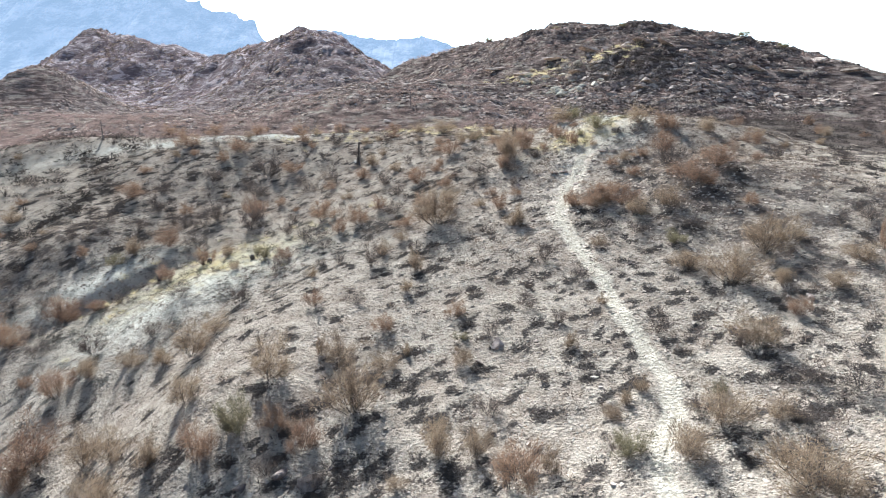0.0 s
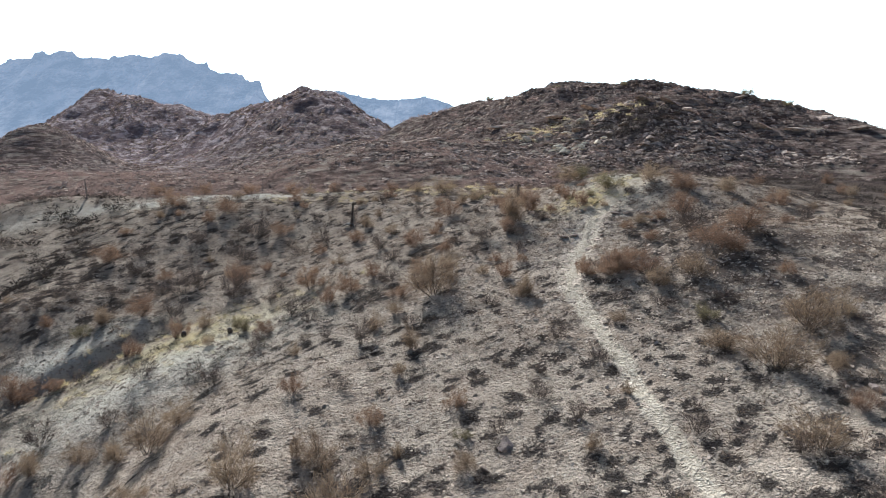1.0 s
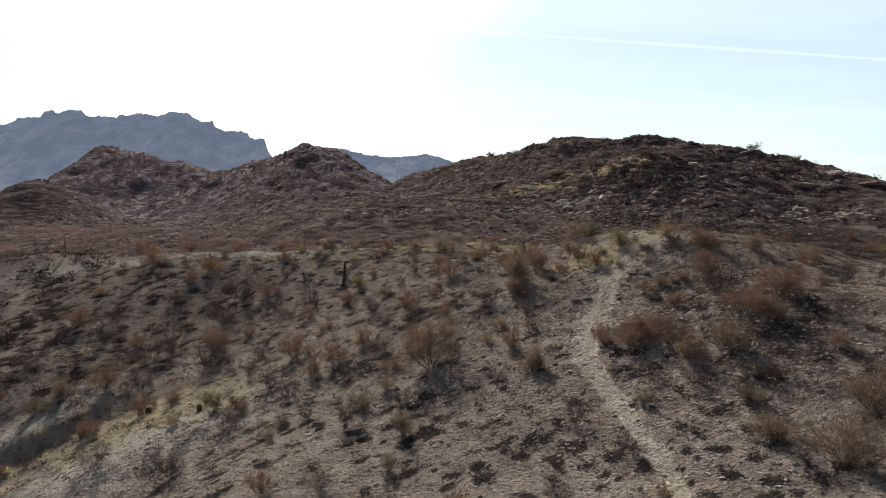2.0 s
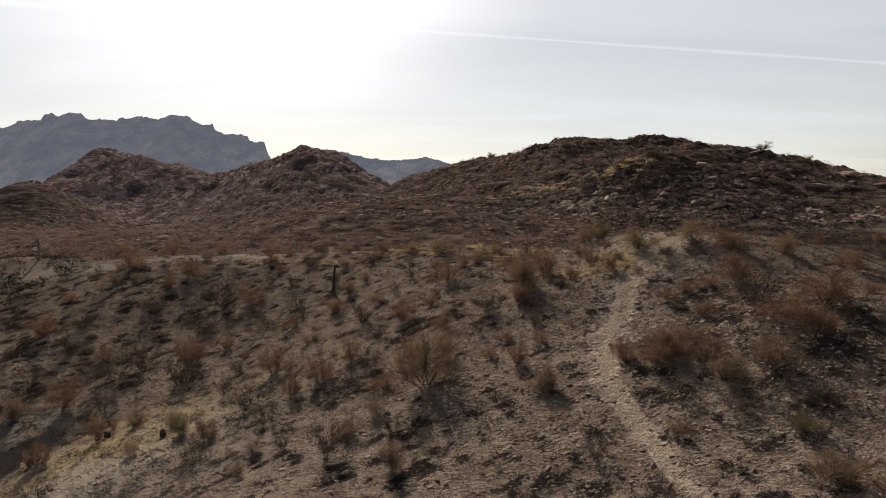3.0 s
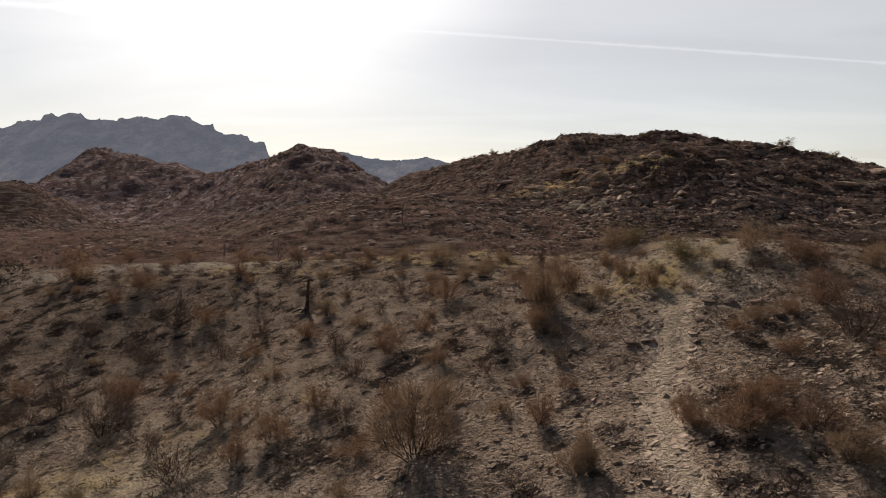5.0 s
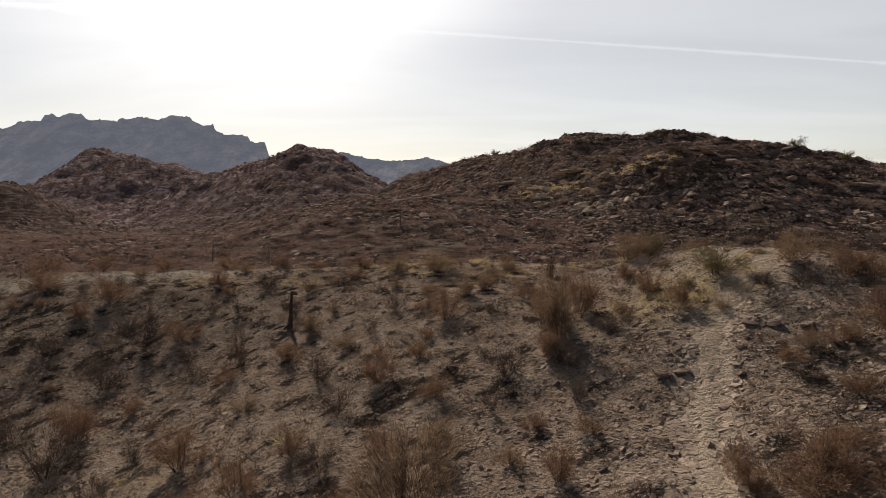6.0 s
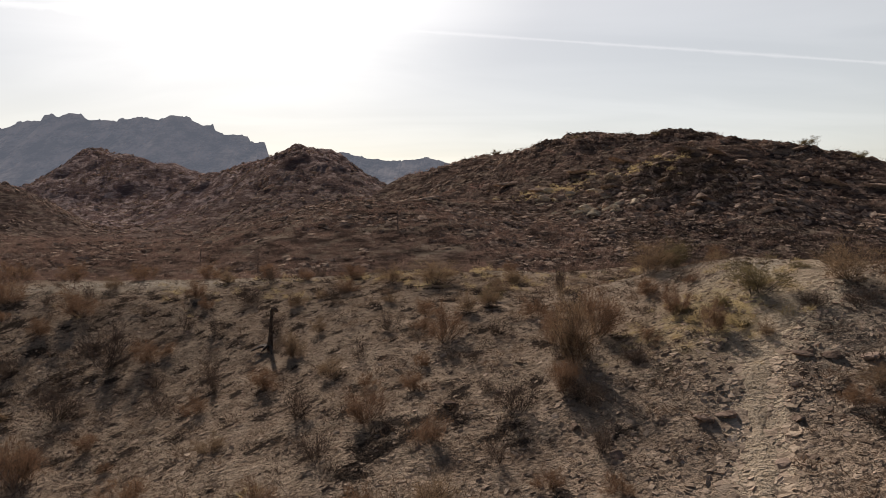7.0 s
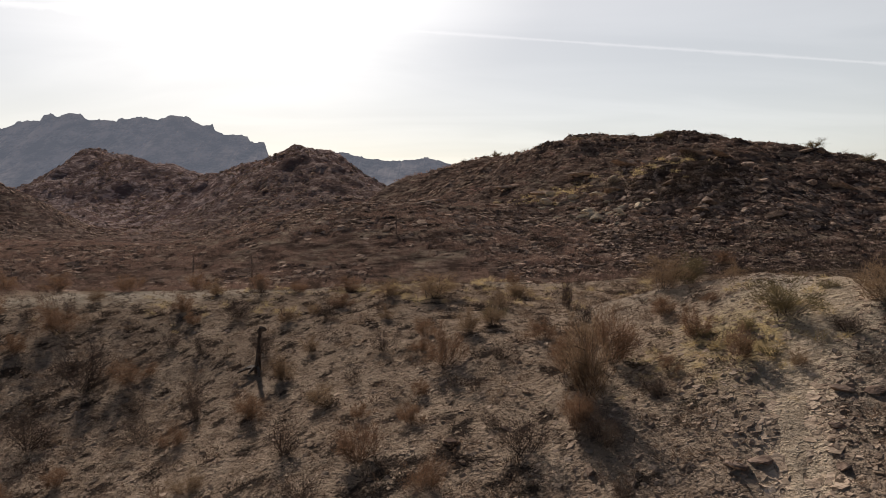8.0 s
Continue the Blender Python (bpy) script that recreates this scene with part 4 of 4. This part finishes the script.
def straw_keep(x, y):
    return np.maximum(np.maximum(swell(x, y, 8.3, 41.2, 2.1, 1.4, 30, 1.0, 1.0), swell(x, y, -12.0, 33.4, 4.2, 2.4, 25, 0.35, 1.0)), 0.25 * swell(x, y, 2.0, 53.0, 12, 2.5, 0, 1.0, 1.0))


brush_field("straw_grass", spots_in(420, -18, 16, 27, 57, 0.15, 0.4, 0.8, 13, straw_keep), 40, 0.02, 0.9, M_STRAW, "tufts of dry yellow grass beside the trail", 14)


def stone_shape(seed, level, rough=0.3):
    r = random.Random(seed)
    bm = bmesh.new()
    bmesh.ops.create_icosphere(bm, subdivisions=level, radius=0.5)
    planes = [(Vector((r.gauss(0, 1), r.gauss(0, 1), r.gauss(0, 1))).normalized(), r.uniform(0.2, 0.36)) for _ in range(11)]
    for v in bm.verts:
        for n, d in planes:
            over = v.co.dot(n) - d
            if over > 0:
                v.co -= n * over
        v.co *= 1 + rough * 0.2 * noise.noise(v.co * 3 + Vector((seed, 0, 0)))
        v.co.z *= 0.72
    verts = [v.co.copy() for v in bm.verts]
    faces = [tuple(v.index for v in f.verts) for f in bm.faces]
    bm.free()
    return verts, faces


def chip_shape(seed):
    """A small angular stone."""
    r = random.Random(seed)
    verts = [Vector((x * r.uniform(0.25, 0.55), y * r.uniform(0.25, 0.55), z * r.uniform(0.2, 0.5))) + Vector((r.gauss(0, 0.07), r.gauss(0, 0.07), r.gauss(0, 0.05))) for z in (-1, 1) for x, y in ((-1, -1), (1, -1), (1, 1), (-1, 1))]
    return verts, [(0, 3, 2, 1), (4, 5, 6), (4, 6, 7), (0, 1, 5, 4), (1, 2, 6, 5), (2, 3, 7, 6), (3, 0, 4, 7)]


def stone_field(name, spots, mat, label, seed, swing=3.1416, stretch=1.2, tip=0.35):
    """Many angular stones, each turned (by up to swing), sunk and stretched its own way."""
    r = np.random.RandomState(seed)
    verts, faces = chip_shape(900)
    n, k = len(spots), len(verts)
    base = np.stack([np.array([tuple(v) for v in chip_shape(900 + i)[0]]) for i in range(14)])[r.randint(0, 14, n)]
    w, h = spots[:, 2], spots[:, 3]
    base = base * np.stack([w * stretch, w, h * 1.5], -1)[:, None, :]
    az, tilt = r.uniform(-swing, swing, n), r.normal(0, tip, n)
    c, s_, ct, st = np.cos(az)[:, None], np.sin(az)[:, None], np.cos(tilt)[:, None], np.sin(tilt)[:, None]
    bx, by, bz = base[..., 0], base[..., 1] * ct - base[..., 2] * st, base[..., 1] * st + base[..., 2] * ct
    px, py = spots[:, 0], spots[:, 1]
    slope_x = np.clip((land(px + 1, py) - land(px - 1, py)) / 2, -0.8, 0.8)[:, None]
    slope_y = np.clip((land(px, py + 1) - land(px, py - 1)) / 2, -0.8, 0.8)[:, None]
    gx, gy = bx * c - by * s_, bx * s_ + by * c
    co = np.stack([gx + px[:, None], gy + py[:, None], bz + gx * slope_x + gy * slope_y + (land(px, py) - 0.08 * h)[:, None]], -1).reshape(-1, 3)
    me = bpy.data.meshes.new(name)
    corner = np.array([i for f in faces for i in f])
    sizes = np.array([len(f) for f in faces])
    loops = (corner[None, :] + (np.arange(n) * k)[:, None]).ravel()
    starts = np.concatenate([[0], np.cumsum(np.tile(sizes, n))[:-1]])
    me.vertices.add(len(co))
    me.vertices.foreach_set("co", co.astype(np.float32).ravel())
    me.loops.add(len(loops))
    me.loops.foreach_set("vertex_index", loops.astype(np.int32))
    me.polygons.add(len(starts))
    me.polygons.foreach_set("loop_start", starts.astype(np.int32))
    me.polygons.foreach_set("use_smooth", np.zeros(len(starts), bool))
    me.update()
    me.materials.append(mat)
    return tagged(new(name, me), label, "stones", kind="stuff")


def stony(x, y):
    return (0.3 + 0.7 * np.clip(2.2 * swell(x, y, 8.5, 34, 4.5, 9, -15, 1.0, 1.0), 0, 1) * (1 - 0.7 * trail_at(x, y))) * (0.35 + 0.65 * smooth(y, 23, 33))


def hilly(x, y):
    return np.clip(0.45 + 1.8 * value_noise(x, y, 12, 91), 0.03, 1)


stone_field("gravel", spots_in(34000, -21, 20, 11, 56, 0.025, 0.13, 0.34, 21, stony, 2.4), M_STONE, "loose pale stones and gravel on the slope", 22, 1.1, 1.5)
stone_field("hill_rubble", spots_in(40000, -50, 72, 66, 150, 0.1, 0.5, 0.5, 23, hilly, 2.2), M_ROCK, "dark broken rubble covering the rocky hill", 24)


def trodden(x, y):
    return trail_at(x, y) * (0.25 + 0.75 * smooth(y, 27, 33)) * (1 - smooth(y, 37.5, 39.5))


stone_field("trail_slabs", spots_in(900, 3.5, 13, 22, 40, 0.06, 0.24, 0.12, 41, trodden, 2.0), M_STEP, "flat pale rock slabs stepping up the trail", 42, 0.7, 1.4, 0.08)


def ledgy(x, y):
    """Bands of bare slabs that climb to the right across the hill."""
    return np.clip(5.0 * (fractal(x * 0.45 - y * 0.25, y, 8.0, 3, 140) - 0.1), 0, 1)


stone_field("hill_slabs", spots_in(9000, -40, 72, 86, 150, 0.15, 0.7, 0.32, 27, ledgy, 2.2), M_SLAB, "broken pale rock slabs in ledges on the hill", 28, 0.9, 1.5)
stone_field("valley_rocks", spots_in(4500, -62, 16, 60, 96, 0.12, 0.6, 0.42, 51, hilly, 2.2), M_SLAB, "pale rocks among the brush of the hollow", 52, 0.9, 1.5)
stone_field("flank_rocks", spots_in(8000, -135, -20, 84, 190, 0.15, 0.75, 0.42, 43, hilly, 2.2), M_SLAB, "pale rocks strewn over the low hill beyond the hollow", 44, 0.9, 1.5)
stone_field("far_crags", spots_in(26000, -290, 15, 130, 470, 0.3, 1.2, 0.4, 25, hilly, 2.0), M_SLAB, "rocks and ledges on the distant hills", 26, 0.9, 1.5)

ROCKS = []


def boulder(x, y, w, d, h, turn, variant, name="boulder", label="weathered grey-brown boulder on the rocky hillside", group="boulders on the hill", look_=None):
    while len(ROCKS) <= variant:
        vs, fs = stone_shape(300 + len(ROCKS), 2, 0.5)
        ROCKS.append((vs, fs))
    key = (name, variant)
    if key not in BOULDER_MESH:
        BOULDER_MESH[key] = mesh_of(name, *ROCKS[variant], look_ or M_SLAB)
    ob = tagged(new(name, BOULDER_MESH[key]), label, "rock", group)
    z = float(land(np.array([x]), np.array([y]))[0])
    ob.matrix_basis = Matrix.LocRotScale((x, y, z + 0.02 * h), Euler((rng.gauss(0, 0.18), rng.gauss(0, 0.18), turn)), (w, d, h * 1.4))
    return ob


BOULDER_MESH = {}


def outcrop(n, cx, cy, sx, sy, lo, hi, seed, pale=False):
    r = random.Random(seed)
    for _ in range(n):
        w = lo + (hi - lo) * r.random() ** 1.6
        place = (cx + r.gauss(0, sx), cy + r.gauss(0, sy), w * r.uniform(1.0, 1.8), w, w * r.uniform(0.5, 0.9), r.gauss(0.1, 0.35), r.randrange(8))
        if pale:
            boulder(*place, "pale_boulder", "pale lichen-grey boulder in a cluster on the hillside", "boulders on the hill", M_PALE)
        else:
            boulder(*place)


def ledge(x, y, w, d, h, turn, variant):
    """A long shelf of bedrock that breaks out of the hillside."""
    boulder(x, y, w, d, h, turn, variant, "rock_ledge", "long pale bedrock ledge breaking out of the hillside", "bedrock ledges")


for row in ((23.0, 105.9, 7.0, 3.0, 1.1, 0.06, 0), (17.0, 107.0, 5.5, 2.4, 0.9, 0.15, 1), (12.8, 104.5, 5.0, 2.2, 0.8, 0.2, 2), (33.2, 102.8, 5.0, 2.4, 1.0, 0.2, 3), (30.0, 104.5, 4.0, 2.0, 0.9, 0.1, 4), (43.2, 116.5, 3.6, 2.2, 0.9, -0.1, 5), (45.4, 109.0, 3.6, 2.0, 0.7, -0.15, 6), (45.0, 99.4, 4.6, 2.2, 0.9, -0.1, 7), (49.3, 98.0, 5.0, 2.2, 0.9, -0.2, 0), (36.8, 117.4, 3.6, 2.2, 1.0, 0.0, 1), (32.8, 89.2, 3.0, 1.8, 0.8, 0.1, 2), (6.9, 103.7, 4.6, 2.0, 0.7, 0.25, 3), (-2.0, 100.0, 5.0, 2.0, 0.7, 0.3, 4), (9.0, 112.0, 5.5, 2.2, 0.8, 0.25, 5), (-6.0, 112.0, 5.0, 2.2, 0.8, 0.3, 6), (19.5, 99.5, 3.6, 1.8, 1.0, 0.2, 7), (54.0, 101.0, 4.5, 2.2, 1.0, -0.2, 1), (57.5, 96.5, 4.2, 2.0, 0.9, -0.15, 2)):
    ledge(*row)
outcrop(30, 16.2, 94.3, 2.6, 1.6, 0.6, 1.5, 38, True)
outcrop(14, 13.5, 100.5, 2.4, 1.6, 0.6, 1.7, 39, True)
outcrop(46, 17, 97, 8, 5, 0.35, 1.4, 31)
outcrop(30, 32, 104, 9, 5, 0.35, 1.6, 32)
outcrop(30, 47, 107, 10, 5, 0.35, 1.6, 33)
outcrop(24, 22, 120, 9, 5, 0.4, 1.2, 34)
outcrop(22, 40, 88, 10, 5, 0.35, 1.1, 35)
outcrop(25, -8, 105, 10, 10, 0.35, 1.2, 36)
outcrop(16, 62, 104, 5, 4, 0.35, 1.5, 37)

LONE = [(1.9, 21.2, 0.7, 0.3), (1.2, 20.4, 0.28, 0.2), (9.1, 38.1, 0.5, 0.2), (9.6, 37.9, 0.5, 0.2), (10.6, 36.4, 0.45, 0.22), (6.1, 36.4, 0.5, 0.2), (4.1, 35.9, 0.35, 0.25), (3.4, 37.0, 0.3, 0.2), (7.9, 36.0, 0.4, 0.2), (-4.5, 16.6, 0.6, 0.35), (-5.6, 16.3, 0.5, 0.3), (-3.6, 16.2, 0.8, 0.5), (4.3, 31.0, 0.3, 0.2), (12.7, 22.0, 0.4, 0.25), (0.6, 38.7, 0.5, 0.2), (1.9, 39.0, 0.35, 0.15), (6.2, 33.6, 0.32, 0.26), (10.4, 37.6, 0.55, 0.22), (8.3, 37.0, 0.4, 0.18), (7.0, 34.9, 0.45, 0.2), (6.6, 36.6, 0.5, 0.2)]
for i, (x, y, w, h) in enumerate(LONE):
    boulder(x, y, w * 1.2, w, h, rng.uniform(0, 6.28), i % 8, "stone", "grey-brown flat stone lying on the burnt slope", "loose stones", M_ROCK)


# ---- dead cacti ----
def burnt_stump(x, y):
    z = float(land(np.array([x]), np.array([y]))[0])
    top = tagged(new("burnt_cactus"), "blackened leaning cactus stump with a broken hooked top", "cactus")
    top.location = (x, y, z)
    v, f = [], []
    tube(v, f, [Vector(p) for p in ((0, 0, -0.1), (0.0, 0, 0.15), (0.03, 0, 0.45), (0.05, 0, 0.9), (0.09, 0.0, 1.28), (0.11, 0, 1.42))], [0.13, 0.11, 0.085, 0.07, 0.062, 0.058], 9)
    part("trunk", mesh_of("trunk", v, f, M_BARK), top)
    v, f = [], []
    tube(v, f, [Vector(p) for p in ((0.06, 0, 1.33), (0.13, 0.02, 1.45), (0.23, 0.02, 1.42), (0.31, 0.03, 1.38))], [0.08, 0.09, 0.075, 0.03], 7)
    part("broken_top", mesh_of("broken_top", v, f, M_BARK), top)
    for k, (a, l) in enumerate(((2.9, 0.55), (3.6, 0.7), (-2.0, 0.5), (-1.3, 0.8))):
        v, f = [], []
        e = Vector((math.cos(a) * l, math.sin(a) * l * 0.8, 0.05 - 0.1 * l))
        tube(v, f, [Vector((0, 0, 0.12)), e * 0.5 + Vector((0, 0, 0.12)), e], [0.07, 0.06, 0.03], 5)
        part("fallen_rib", mesh_of("fallen_rib", v, f, M_BARK), top)
    return top


burnt_stump(-5.85, 46.1)


def dead_saguaro(x, y, high, lean, arm):
    z = float(land(np.array([x]), np.array([y]))[0])
    top = tagged(new("dead_saguaro"), "tall thin dead saguaro trunk standing in brush", "cactus", "dead saguaros")
    top.location = (x, y, z)
    r = 0.045 * high ** 0.6
    v, f = [], []
    tube(v, f, [Vector((lean * q * high, 0, q * high - 0.1)) for q in (0, 0.25, 0.5, 0.75, 0.95, 1.0)], [r * 1.1, r, r * 0.95, r * 0.9, r * 0.7, r * 0.25], 10)
    part("trunk", mesh_of("trunk", v, f, M_DEADWOOD), top)
    if arm:
        v, f = [], []
        tube(v, f, [Vector(p) * high for p in ((0, 0, 0.5), (0.09, 0, 0.52), (0.12, 0, 0.62), (0.125, 0, 0.8))], [r * 0.6, r * 0.65, r * 0.6, r * 0.3], 8)
        part("arm", mesh_of("arm", v, f, M_DEADWOOD), top)


for row in ((-29.5, 58.6, 1.7, -0.03, False), (-13.9, 73.1, 2.0, 0.02, False), (-4.0, 84.3, 1.9, 0.0, False), (-20.2, 78.2, 1.5, 0.04, False), (-35.0, 78.0, 1.4, 0.0, False), (-24.1, 57.6, 0.7, 0.03, False)):
    dead_saguaro(*row)


def burnt_barrel(x, y, high):
    z = float(land(np.array([x]), np.array([y]))[0])
    v, f = [], []
    tube(v, f, [Vector((0, 0, q * high - 0.04)) for q in (0, 0.2, 0.5, 0.8, 0.95, 1.0)], [0.3 * high, 0.36 * high, 0.38 * high, 0.33 * high, 0.2 * high, 0.06 * high], 11)
    ob = tagged(new("barrel_cactus", mesh_of("barrel_cactus", v, f, M_BARK)), "small blackened barrel cactus on the pale slope", "cactus", "burnt barrel cacti")
    ob.location = (x, y, z)


for row in ((-14.7, 33.3, 0.36), (-12.4, 34.3, 0.34), (-9.7, 32.9, 0.3), (-12.7, 34.2, 0.26)):
    burnt_barrel(*row)
